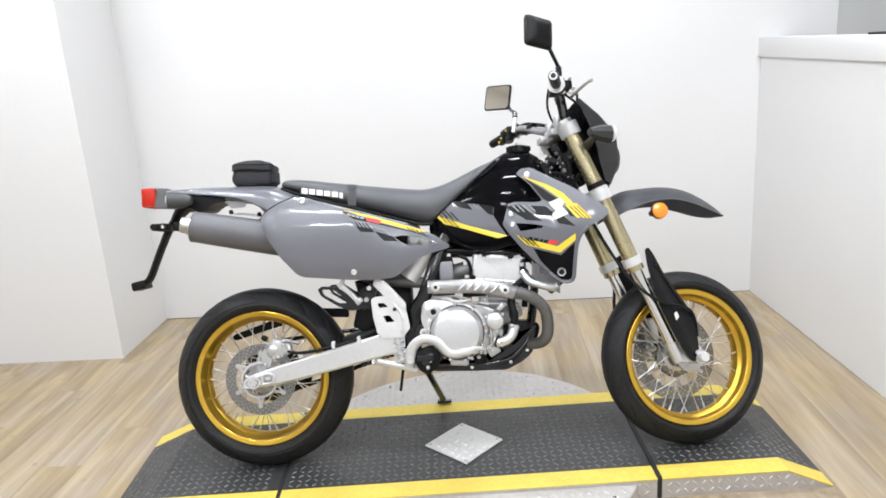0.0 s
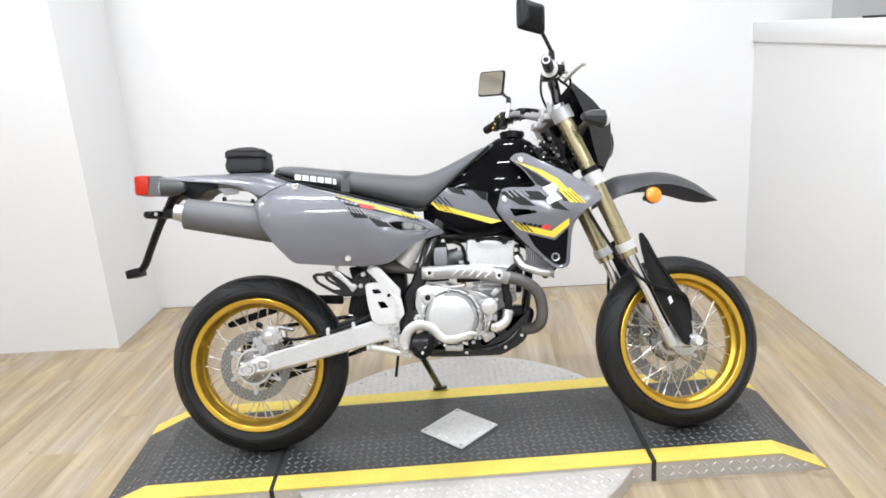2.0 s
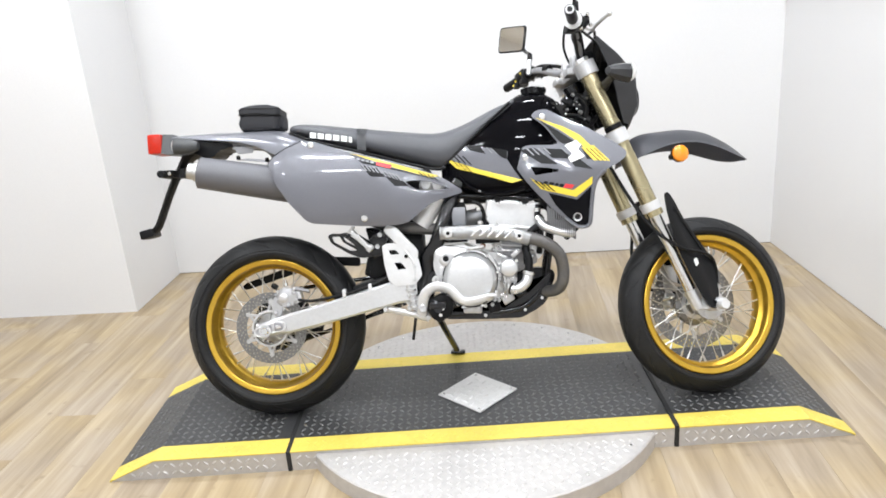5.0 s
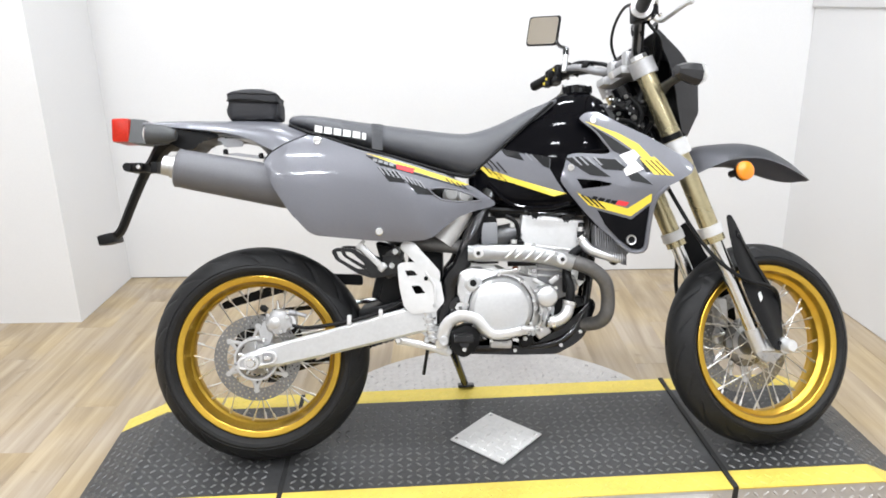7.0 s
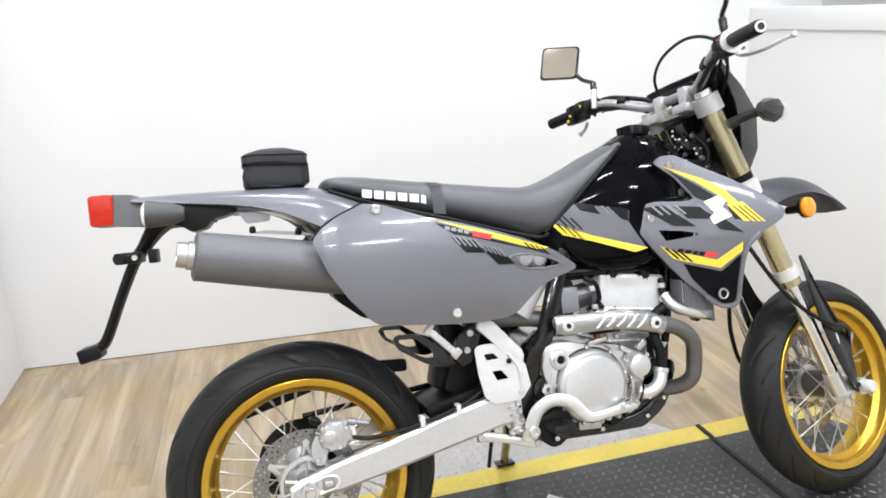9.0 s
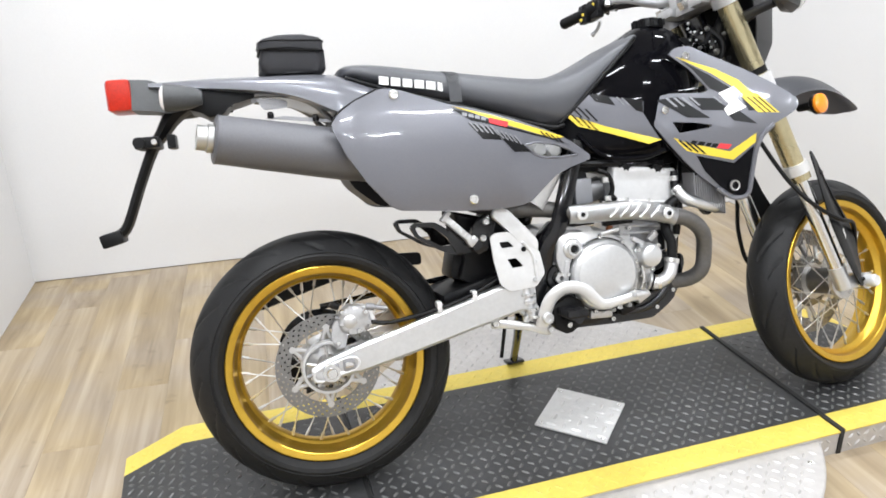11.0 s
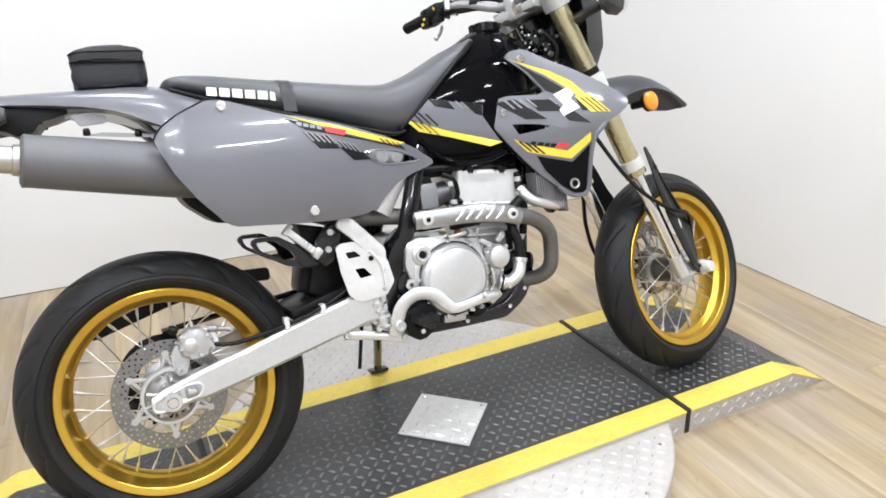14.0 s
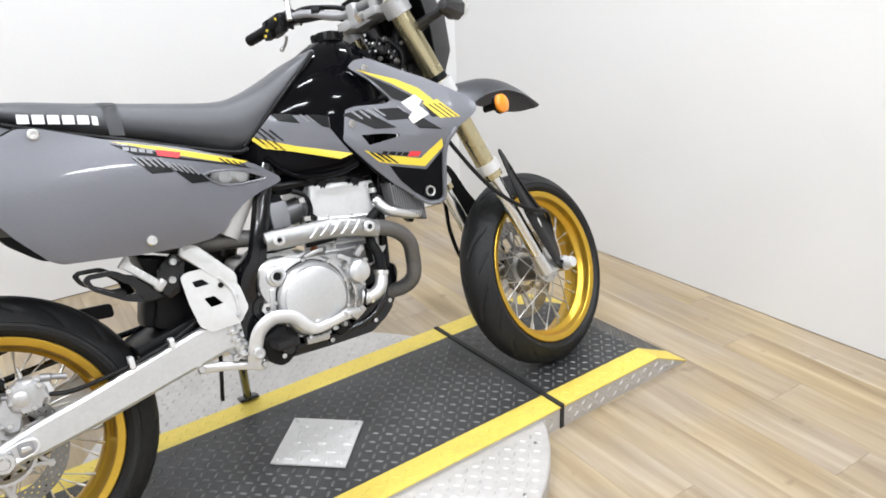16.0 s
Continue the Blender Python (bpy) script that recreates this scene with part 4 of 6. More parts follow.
hs = part("heat_shield", heat_shield(), BRUSHED, bike, "pale pressed metal exhaust heat shield", angle=50)
for i in range(5):
    x = -0.035 + 0.026 * i
    z = lerp(x, [p[0] for p in HS], [p[2] for p in HS])
    part("louvre", tube([(x - 0.015, -0.1650, z - 0.012, 0.0028), (x, -0.1668, z, 0.0036), (x + 0.013, -0.1640, z + 0.014, 0.0028)], 0.004, 8, 3), BRUSHED, hs)
for x, z in ((-0.122, 0.584), (0.100, 0.562)):
    part("shield_bolt", bolt((x, -0.168, z), 0.014, 0.006), WHITEMET, hs)
    part("shield_washer", bolt((x, -0.1735, z), 0.0055, 0.004), BLACKMET, hs)

# engine
CASE = [(-0.178, 0.545), (-0.150, 0.553), (-0.06, 0.548), (-0.02, 0.520), (0.03, 0.512), (0.075, 0.488), (0.092, 0.44), (0.080, 0.385), (0.02, 0.362), (-0.08, 0.352), (-0.14, 0.372), (-0.172, 0.405), (-0.19, 0.465)]
part("crankcase", extruded(rounded(CASE, 0.015), -0.105, 0.115, 0.012), SILVER, bike, "cast aluminium crankcase")
COVER = [(-0.172, 0.538), (-0.120, 0.548), (-0.075, 0.530), (-0.005, 0.518), (0.030, 0.48), (0.038, 0.42), (0.010, 0.362), (-0.06, 0.338), (-0.125, 0.360), (-0.155, 0.42), (-0.178, 0.475)]
cc = part("clutch_housing", extruded(rounded(COVER, 0.018), -0.128, -0.10, 0.007), SILVER, bike, "cast aluminium side cover")
part("clutch_cover", lathe([(0.001, -0.158), (0.064, -0.158), (0.073, -0.155), (0.077, -0.148), (0.081, -0.146), (0.084, -0.140), (0.086, -0.125), (0.001, -0.12)], 48, m=Matrix.Translation((-0.062, 0, 0.432))), BRUSHED, cc, "smooth round clutch cover")
for k in range(9):
    a = radians(40 * k + 12)
    part("cover_bolt", bolt((-0.062 + 0.091 * math.cos(a), -0.129, 0.432 + 0.091 * math.sin(a)), 0.0055, 0.006), CHROME, cc)
part("cover_gasket", lathe([(0.0865, -0.1295), (0.0895, -0.1295), (0.0895, -0.127), (0.0865, -0.127)], 48, closed=True, m=Matrix.Translation((-0.062, 0, 0.432))), BLACKPL, cc)
part("filler_cap", lathe([(0.001, -0.137), (0.010, -0.137), (0.011, -0.142), (0.016, -0.142), (0.017, -0.137), (0.023, -0.134), (0.025, -0.125), (0.001, -0.12)], 24, m=Matrix.Translation((-0.135, 0, 0.503))), BRUSHED, cc, "round inspection cap")
part("cap_centre", lathe([(0.001, -0.1385), (0.009, -0.1385), (0.010, -0.135), (0.001, -0.135)], 18, m=Matrix.Translation((-0.135, 0, 0.503))), BLACKPL, cc)
part("pivot_ring", lathe([(0.016, -0.118), (0.030, -0.118), (0.032, -0.112), (0.032, -0.10), (0.016, -0.10)], 28, closed=True, m=Matrix.Translation((-0.170, 0, 0.437))), BLACKMET, bike)
part("pivot_nut", lathe([(0.006, -0.130), (0.015, -0.130), (0.018, -0.124), (0.020, -0.11), (0.006, -0.11)], 6, closed=True, m=Matrix.Translation((-0.170, 0, 0.437))), CHROME, bike)
part("water_pump", lathe([(0.001, -0.150), (0.018, -0.150), (0.026, -0.146), (0.030, -0.136), (0.031, -0.110), (0.001, -0.10)], 28, m=Matrix.Translation((0.063, 0, 0.462))), BRUSHED, bike, "round water pump cover")
for a in (40, 150, 280):
    part("pump_bolt", bolt((0.063 + 0.033 * math.cos(radians(a)), -0.13, 0.462 + 0.033 * math.sin(radians(a))), 0.006, 0.006), CHROME, bike)
part("pump_elbow", tube([(0.066, -0.128, 0.392), (0.092, -0.134, 0.396), (0.114, -0.134, 0.412), (0.124, -0.130, 0.440)], 0.016, 14, 4), BRUSHED, bike, "cast water elbow")
for p, q in (((0.076, -0.130, 0.392), (0.084, -0.132, 0.394)), ((0.122, -0.131, 0.436), (0.125, -0.130, 0.446))):
    part("hose_clamp", tube([p, q], 0.0195, 14), CHROME, bike)
part("water_hose", tube([(0.125, -0.130, 0.446), (0.128, -0.128, 0.485), (0.120, -0.12, 0.52), (0.14, -0.10, 0.57), (0.19, -0.105, 0.60)], 0.0125, 12, 4), BLACKPL, bike, "black coolant hose")
for k, (x, z) in enumerate(((0.02, 0.40), (0.036, 0.378), (0.046, 0.415), (0.012, 0.362), (0.05, 0.395), (0.032, 0.430), (-0.005, 0.362))):
    part("case_bolt", bolt((x, -0.113, z), 0.006, 0.018 if k % 2 else 0.012), CHROME, bike)
for k in range(3):
    part("elbow_rib", tube([(0.060 + 0.006 * k, -0.126 - 0.001 * k, 0.398 - 0.002 * k), (0.063 + 0.006 * k, -0.127 - 0.001 * k, 0.397 - 0.002 * k)], 0.021 - 0.001 * k, 16), SILVER if k != 1 else BLACKMET, bike)
for k in range(11):
    x = -0.150 + 0.022 * k
    z = lerp(x, (-0.15, -0.06, 0.0, 0.05, 0.08), (0.368, 0.340, 0.345, 0.372, 0.40))
    part("case_stud", bolt((x, -0.106 - 0.006 * (k % 2), z), 0.0062, 0.016), BRUSHED if k % 3 else CHROME, bike)
for x, z, w, h, tilt in ((-0.035, 0.532, 0.05, 0.010, -8), (0.045, 0.498, 0.035, 0.012, 30), (0.062, 0.418, 0.022, 0.05, 12), (-0.155, 0.452, 0.014, 0.05, 10), (0.086, 0.505, 0.03, 0.016, -40)):
    part("case_rib", box(0, 0, 0, w, 0.012, h, 0.004, m=pose(x, -0.126 if x < 0.04 else -0.112, z, 0, tilt, 0)), SILVER, bike)
# Solid black blocks stand for the shade in the gaps between engine castings.
for x, z, w, h in ((0.002, 0.556, 0.078, 0.026), (-0.105, 0.562, 0.060, 0.016), (0.118, 0.492, 0.012, 0.05), (0.044, 0.452, 0.008, 0.03), (-0.092, 0.556, 0.06, 0.008)):
    part("gap_shade", box(x, -0.098, z, w, 0.016, h, 0.003), BLACKPL, bike)
part("oil_pipe", tube([(0.042, -0.115, 0.375), (0.050, -0.122, 0.41), (0.046, -0.12, 0.445)], 0.005, 8, 4), CHROME, bike)
TILTED = Matrix.Translation((0.085, 0, 0.50)) @ pose(0, 0, 0, 0, 6, 0)
cyl = bmesh.new()
box(0, 0, 0.045, 0.135, 0.15, 0.09, 0.01, m=TILTED, bm=cyl)
for k in range(5):
    part("cooling_fin", box(0, 0, 0.012 + 0.017 * k, 0.15, 0.165, 0.005, 0.002, m=TILTED), SILVER, bike)
part("cylinder_base", extruded(rounded([(0.048, 0.50), (0.044, 0.572), (0.155, 0.562), (0.158, 0.47), (0.09, 0.44)], 0.008), -0.078, 0.078, 0.005), BARGREY, bike)
for x, z in ((0.010, 0.545), (0.035, 0.530), (0.120, 0.535), (0.142, 0.520), (0.140, 0.492), (0.100, 0.512)):
    part("base_stud", bolt((x, -0.079, z), 0.0055, 0.016), CHROME, bike)
part("cylinder", cyl, SILVER, bike, "finned aluminium cylinder")
HEADBLOCK = [(0.004, 0.684), (0.022, 0.684), (0.026, 0.674), (0.040, 0.667), (0.054, 0.669), (0.060, 0.679), (0.108, 0.673), (0.112, 0.662), (0.126, 0.655), (0.140, 0.657), (0.146, 0.667), (0.176, 0.664), (0.181, 0.617), (0.160, 0.545), (0.022, 0.562), (0.000, 0.628)]
part("cylinder_head", extruded(rounded(HEADBLOCK, 0.006, 2), -0.092, 0.092, 0.006), WHITEMET, bike, "pale aluminium cylinder head", angle=30)
part("head_cover", box(0.085, 0, 0.680, 0.150, 0.15, 0.020, 0.008, m=Matrix()), BLACKMET, bike)
for x, z in ((0.041, 0.676), (0.127, 0.664)):
    part("head_plug", lathe([(0.001, -0.089), (0.013, -0.089), (0.0145, -0.082), (0.001, -0.07)], 20, m=Matrix.Translation((x, 0, z))), BLACKPL, bike)
part("head_rib", tube([(0.010, -0.092, 0.600), (0.165, -0.092, 0.580)], 0.004, 6), WHITEMET, bike)
for x, z in ((-0.06, 0.095), (0.062, 0.098), (0.0, 0.092)):
    part("head_bolt", bolt(TILTED @ Vector((x, -0.088, z)), 0.006, 0.008), CHROME, bike)
part("copper_bolt", bolt((-0.015, -0.085, 0.535), 0.009, 0.01), COPPER, bike)
part("engine_bracket", sheet(rounded([(0.125, 0.56), (0.165, 0.55), (0.178, 0.50), (0.160, 0.48), (0.150, 0.51), (0.122, 0.53)], 0.006), lambda x, z: -0.088, 0.01, cuts=0), WHITEMET, bike)

# skid plate and frame
SKID = [(0.218, 0.425), (0.184, 0.340), (0.150, 0.316), (0.097, 0.293), (-0.021, 0.296), (-0.152, 0.304), (-0.165, 0.330), (-0.107, 0.325), (0.033, 0.321), (0.074, 0.347), (0.130, 0.376), (0.206, 0.446)]
sp = extruded(rounded(SKID, 0.012), -0.095, 0.095, 0.008)
for v in sp.verts:
    v.co.y *= lerp(v.co.x, (-0.15, 0.09, 0.205), (0.92, 0.76, 0.44))
part("skid_plate", sp, BLACKMET, bike, "black plastic engine skid plate", angle=40)
for k, (x, z, w, h2) in enumerate(((-0.13, 0.352, 0.05, 0.03), (-0.06, 0.330, 0.06, 0.022), (0.01, 0.335, 0.04, 0.028), (0.055, 0.362, 0.04, 0.03), (0.098, 0.378, 0.035, 0.026))):
    part("sump_block", box(0, 0, 0, w, 0.05, h2, 0.006, m=pose(x, -0.078, z, 0, (-12, 4, -18, -30, -24)[k], 0)), (BLACKMET, SILVER, BLACKPL, SILVER, BLACKMET)[k], bike)
part("case_bottom", extruded(rounded([(-0.15, 0.40), (-0.14, 0.315), (0.04, 0.312), (0.09, 0.34), (0.180, 0.40), (0.18, 0.45), (0.10, 0.45)], 0.01), -0.045, 0.045, 0.006), BLACKPL, bike)
for x, z in ((0.110, 0.318), (0.168, 0.352), (-0.02, 0.309)):
    part("skid_bolt", bolt((x, -0.095 * lerp(x, (-0.15, 0.09, 0.205), (0.92, 0.76, 0.44)), z), 0.0065, 0.005), CHROME, bike)
both_sides("frame_spar", lambda: tube([(-0.078, -0.088, 0.750), (-0.106, -0.098, 0.696), (-0.138, -0.112, 0.616), (-0.166, -0.116, 0.548), (-0.194, -0.110, 0.510), (-0.203, -0.100, 0.448), (-0.222, -0.095, 0.38), (-0.23, -0.09, 0.33)], 0.023, 8, 3, flat=0.6), BLACKMET, "gloss black frame spar")
both_sides("frame_cradle", lambda: tube([(0.215, -0.015, 0.60), (0.192, -0.028, 0.45), (0.165, -0.040, 0.375), (0.10, -0.055, 0.325), (0.0, -0.060, 0.314), (-0.15, -0.070, 0.320), (-0.22, -0.085, 0.345)], 0.013, 10, 4), BLACKMET)
part("down_tube", tube([(0.295, 0, 0.95), (0.27, 0, 0.80), (0.225, 0, 0.58)], 0.024, 12, 3), BLACKMET, bike)
part("backbone", tube([(0.30, 0, 0.97), (0.2, 0, 0.90), (0.0, 0, 0.78), (-0.12, 0, 0.70)], 0.03, 12, 3), BLACKMET, bike)
part("steering_head", tube([HEAD + AXIS * -0.19, HEAD + AXIS * -0.02], 0.032, 20), BLACKMET, bike)
fg = sheet(rounded([(0.20, 0.975), (0.255, 0.99), (0.285, 0.93), (0.265, 0.88), (0.23, 0.90)], 0.012), lambda x, z: -0.055, 0.02, cuts=0)
part("head_gusset", fg, BLACKMET, bike)
for x, z in ((0.238, 0.962), (0.262, 0.93), (0.25, 0.90)):
    part("gusset_bolt", bolt((x, -0.058, z), 0.006, 0.005), DISCSTEEL, bike)
for s in (-1, 1):
    part("radiator_core", box(0.235, s * 0.088, 0.72, 0.028, 0.08, 0.23, 0.003), BLACKPL, bike, "black radiator behind the shroud", smooth=False)
for k in range(14):
    part("radiator_fin", box(0.198 + 0.0062 * k, -0.112, 0.622 - 0.0042 * k, 0.0022, 0.05, 0.055), BARGREY, bike, smooth=False)
part("radiator_tank", tube([(0.165, -0.10, 0.615), (0.180, -0.118, 0.588), (0.205, -0.122, 0.575), (0.255, -0.122, 0.560), (0.275, -0.12, 0.562)], 0.0135, 14, 4), BRUSHED, bike, "pale metal radiator outlet")
part("hose_clamp", tube([(0.166, -0.101, 0.614), (0.171, -0.107, 0.606)], 0.0168, 14), CHROME, bike)
part("shroud_spike", sheet(rounded([(0.235, 0.60), (0.30, 0.575), (0.255, 0.535), (0.238, 0.555)], 0.008), lambda x, z: -0.10, 0.02, cuts=0), BLACKPL, bike)
# parts between tank and engine
part("shock_reservoir", tube([(-0.150, -0.085, 0.705), (-0.212, -0.085, 0.615)], 0.031, 20), WHITEMET, bike, "pale cylindrical shock reservoir")
for x, z in ((-0.186, 0.742), (-0.150, 0.738)):
    part("reservoir_cap", lathe([(0.001, -0.028), (0.014, -0.026), (0.022, -0.012), (0.024, 0.01), (0.001, 0.02)], 20, m=Matrix.Translation((x, -0.084, z))), WHITEMET, bike)
part("fuse_box", box(-0.086, -0.098, 0.634, 0.044, 0.03, 0.060, 0.004, m=pose(0, 0, 0)), DECALG, bike, "grey faced electrical box")
part("box_bracket", sheet(rounded([(-0.130, 0.685), (-0.066, 0.680), (-0.060, 0.655), (-0.070, 0.59), (-0.128, 0.59)], 0.006), lambda x, z: -0.085, 0.01, cuts=0), BLACKPL, bike)
part("bracket_bolt", bolt((-0.098, -0.092, 0.673), 0.008, 0.006), CHROME, bike)
part("carburettor", lathe([(0.001, -0.05), (0.026, -0.05), (0.030, -0.02), (0.030, 0.05), (0.001, 0.05)], 20, "z", m=pose(-0.05, -0.02, 0.625, 0, 80, 0)), BARGREY, bike)
for k, pts in enumerate((
    [(-0.04, -0.10, 0.68), (-0.015, -0.105, 0.665), (-0.005, -0.10, 0.63), (-0.02, -0.095, 0.60)],
    [(-0.10, -0.09, 0.70), (-0.03, -0.10, 0.695), (0.02, -0.09, 0.69)],
    [(-0.03, -0.08, 0.60), (0.0, -0.085, 0.61), (0.02, -0.08, 0.60)],
    [(0.17, -0.09, 0.655), (0.165, -0.10, 0.62), (0.172, -0.10, 0.57), (0.165, -0.09, 0.50)],
)):
    part("hose", tube(pts, (0.006, 0.008, 0.009, 0.010)[k], 8, 4), BLACKPL, bike)
for x, z in ((-0.022, 0.655), (-0.02, 0.61), (0.165, 0.64), (0.172, 0.585)):
    part("hose_clip", lathe([(0.008, -0.006), (0.011, -0.006), (0.011, 0.006), (0.008, 0.006)], 12, "z", closed=True, m=pose(x, -0.098, z)), CHROME, bike)
part("carb_elbow", tube([(-0.03, -0.085, 0.595), (0.005, -0.088, 0.59), (0.02, -0.088, 0.60)], 0.010, 10, 4), BRUSHED, bike)
part("pivot_plate", extruded(rounded([(-0.165, 0.575), (-0.150, 0.52), (-0.178, 0.40), (-0.195, 0.335), (-0.245, 0.335), (-0.238, 0.44), (-0.205, 0.54)], 0.01), -0.104, -0.07, 0.004), BLACKMET, bike, "black frame plate round the swingarm pivot")
part("ignition_tray", box(0.06, 0, 0.690, 0.26, 0.13, 0.03, 0.008), BLACKPL, bike)
part("rear_shock", tube([(-0.24, 0, 0.72), (-0.30, 0, 0.42)], 0.032, 16), BLACKPL, bike)
part("air_box", box(-0.30, 0.0, 0.72, 0.26, 0.15, 0.16, 0.02), BLACKPL, bike)
part("dark_centre", box(-0.26, 0.02, 0.50, 0.10, 0.10, 0.22, 0.02), BLACKPL, bike)
part("chain_slider", box(0, 0, 0, 0.150, 0.175, 0.030, 0.010, m=pose(-0.375, 0.005, 0.432, 0, -13, 0)), BLACKPL, bike, "black chain slider over the swingarm")
part("slider_block", box(0, 0, 0, 0.085, 0.09, 0.070, 0.012, m=pose(-0.368, 0.01, 0.482, 0, 14, 0)), BLACKPL, bike)
part("inner_flap", extruded(rounded([(-0.40, 0.62), (-0.33, 0.60), (-0.30, 0.47), (-0.345, 0.43), (-0.40, 0.455), (-0.375, 0.52)], 0.012), -0.06, 0.06, 0.006), BLACKPL, bike)

# swingarm
def arm(s):
    loops = []
    for x, z, h, y0, y1 in ((-0.235, 0.408, 0.070, 0.085, 0.122), (-0.285, 0.408, 0.076, 0.092, 0.127), (-0.42, 0.377, 0.072, 0.099, 0.128), (-0.56, 0.344, 0.066, 0.102, 0.128), (-0.66, 0.323, 0.062, 0.102, 0.128), (-0.715, 0.313, 0.050, 0.102, 0.128), (-0.752, 0.306, 0.040, 0.104, 0.126), (-0.770, 0.303, 0.024, 0.106, 0.124)):
        c = 0.007
        loops.append([Vector((x, s * y, z + dz)) for y, dz in ((y1 - 0.006, h / 2), (y1, h / 2 - c), (y1, -h / 2 + c), (y1 - 0.006, -h / 2), (y0 + 0.006, -h / 2), (y0, -h / 2 + c), (y0, h / 2 - c), (y0 + 0.006, h / 2))])
    return rings(loops)


sw = part("swingarm", arm(-1), BRUSHED, bike, "satin aluminium swingarm", angle=30)
part("swingarm_leg", arm(1), BRUSHED, sw, angle=30)
part("swingarm_bridge", box(-0.33, 0, 0.388, 0.07, 0.20, 0.05, 0.012), BRUSHED, sw)
SLOT = rounded([(-0.768, 0.310), (-0.748, 0.319), (-0.690, 0.333), (-0.672, 0.331), (-0.666, 0.318), (-0.672, 0.306), (-0.690, 0.302), (-0.750, 0.288), (-0.768, 0.292)], 0.010)
part("axle_plate", extruded(SLOT, -0.134, -0.124, 0.003), SILVER, sw)
part("slot_rim", tube([(x, -0.1345, z) for x, z in SLOT + SLOT[:1]], 0.0032, 8), WHITEMET, sw)
part("axle_block", extruded(rounded([(-0.748, 0.322), (-0.712, 0.325), (-0.710, 0.296), (-0.747, 0.291)], 0.006), -0.139, -0.129, 0.003), BARGREY, sw)
part("axle_slot", extruded(rounded([(-0.703, 0.334), (-0.676, 0.330), (-0.674, 0.306), (-0.703, 0.302)], 0.008), -0.1375, -0.133, 0.001), BARGREY, sw)
part("slot_bolt", extruded(rounded([(-0.698, 0.324), (-0.680, 0.322), (-0.680, 0.312), (-0.698, 0.311)], 0.004), -0.141, -0.135, 0.001), CHROME, sw)
part("adjuster", tube([(-0.782, -0.117, 0.300), (-0.755, -0.117, 0.304)], 0.0045, 8), BARGREY, sw)
part("axle_nut", lathe([(0.001, -0.158), (0.010, -0.158), (0.012, -0.154), (0.012, -0.150), (0.019, -0.150), (0.019, -0.138), (0.001, -0.138)], 24, m=Matrix.Translation((REAR[0], 0, REAR[2]))), CHROME, sw)
for x in (-0.47, -0.385):
    z = lerp(x, (-0.56, -0.42), (0.372, 0.408))
    part("hose_clip", box(x, -0.117, z + 0.016, 0.012, 0.022, 0.026, 0.003, m=Matrix()), WHITEMET, sw)
part("rear_hose", tube([(-0.635, -0.10, 0.400), (-0.58, -0.112, 0.392), (-0.47, -0.122, 0.408), (-0.38, -0.122, 0.432), (-0.30, -0.11, 0.465)], 0.005, 8, 4), BLACKPL, bike, "black brake hose")
cal = extruded(rounded([(-0.708, 0.372), (-0.712, 0.404), (-0.698, 0.428), (-0.670, 0.434), (-0.646, 0.422), (-0.634, 0.398), (-0.644, 0.374), (-0.676, 0.366)], 0.014), -0.110, -0.070, 0.010)
cp = part("rear_caliper", cal, CLAMPCAST, bike, "aluminium rear brake caliper", angle=40)
part("piston_boss", lathe([(0.001, -0.114), (0.011, -0.114), (0.0155, -0.111), (0.0165, -0.106), (0.001, -0.105)], 24, m=Matrix.Translation((-0.686, 0, 0.396))), SILVER, cp)
part("body_lobe", extruded(rounded([(-0.668, 0.430), (-0.640, 0.424), (-0.626, 0.404), (-0.632, 0.380), (-0.655, 0.372), (-0.664, 0.395)], 0.008), -0.104, -0.066, 0.006), WHITEMET, cp)
part("pad_pin", tube([(-0.716, -0.100, 0.408), (-0.640, -0.104, 0.388)], 0.0045, 10), BARGREY, cp)
part("slide_pin", tube([(-0.646, -0.100, 0.424, 0.0085), (-0.628, -0.101, 0.420, 0.0085), (-0.626, -0.101, 0.420, 0.006), (-0.600, -0.103, 0.413, 0.006)], 0.007, 12), BARGREY, cp)
part("pin_boot", tube([(-0.706, -0.096, 0.430, 0.008), (-0.716, -0.096, 0.436, 0.010), (-0.724, -0.096, 0.440, 0.007)], 0.008, 12, 2), BLACKPL, cp)
part("bleed_nipple", tube([(-0.676, -0.096, 0.434, 0.005), (-0.677, -0.096, 0.446, 0.005), (-0.677, -0.096, 0.447, 0.003), (-0.678, -0.096, 0.456, 0.003)], 0.004, 10), CHROME, cp)
part("caliper_bracket", extruded(rounded([(-0.722, 0.398), (-0.706, 0.408), (-0.690, 0.372), (-0.700, 0.335), (-0.722, 0.335), (-0.730, 0.365)], 0.008), -0.098, -0.088, 0.003), CLAMPCAST, cp)
for x, z in ((-0.701, 0.420), (-0.650, 0.414), (-0.668, 0.374), (-0.716, 0.350)):
    part("caliper_bolt", bolt((x, -0.1105 if z > 0.36 else -0.098, z), 0.006, 0.006), CHROME, cp)
cp.location = (0.012, 0, 0.010)
part("hub_shield", lathe([(0.050, -0.082), (0.054, -0.094), (0.060, -0.094), (0.062, -0.082)], 36, closed=True, m=Matrix.Translation((REAR[0], 0, REAR[2]))), BRUSHED, bike)
for k in range(5):
    a = radians(72 * k + 20)
    part("hub_rib", tube([(REAR[0] + 0.018 * math.cos(a), -0.086, REAR[2] + 0.018 * math.sin(a)), (REAR[0] + 0.050 * math.cos(a), -0.086, REAR[2] + 0.050 * math.sin(a))], 0.004, 6), SILVER, bike)
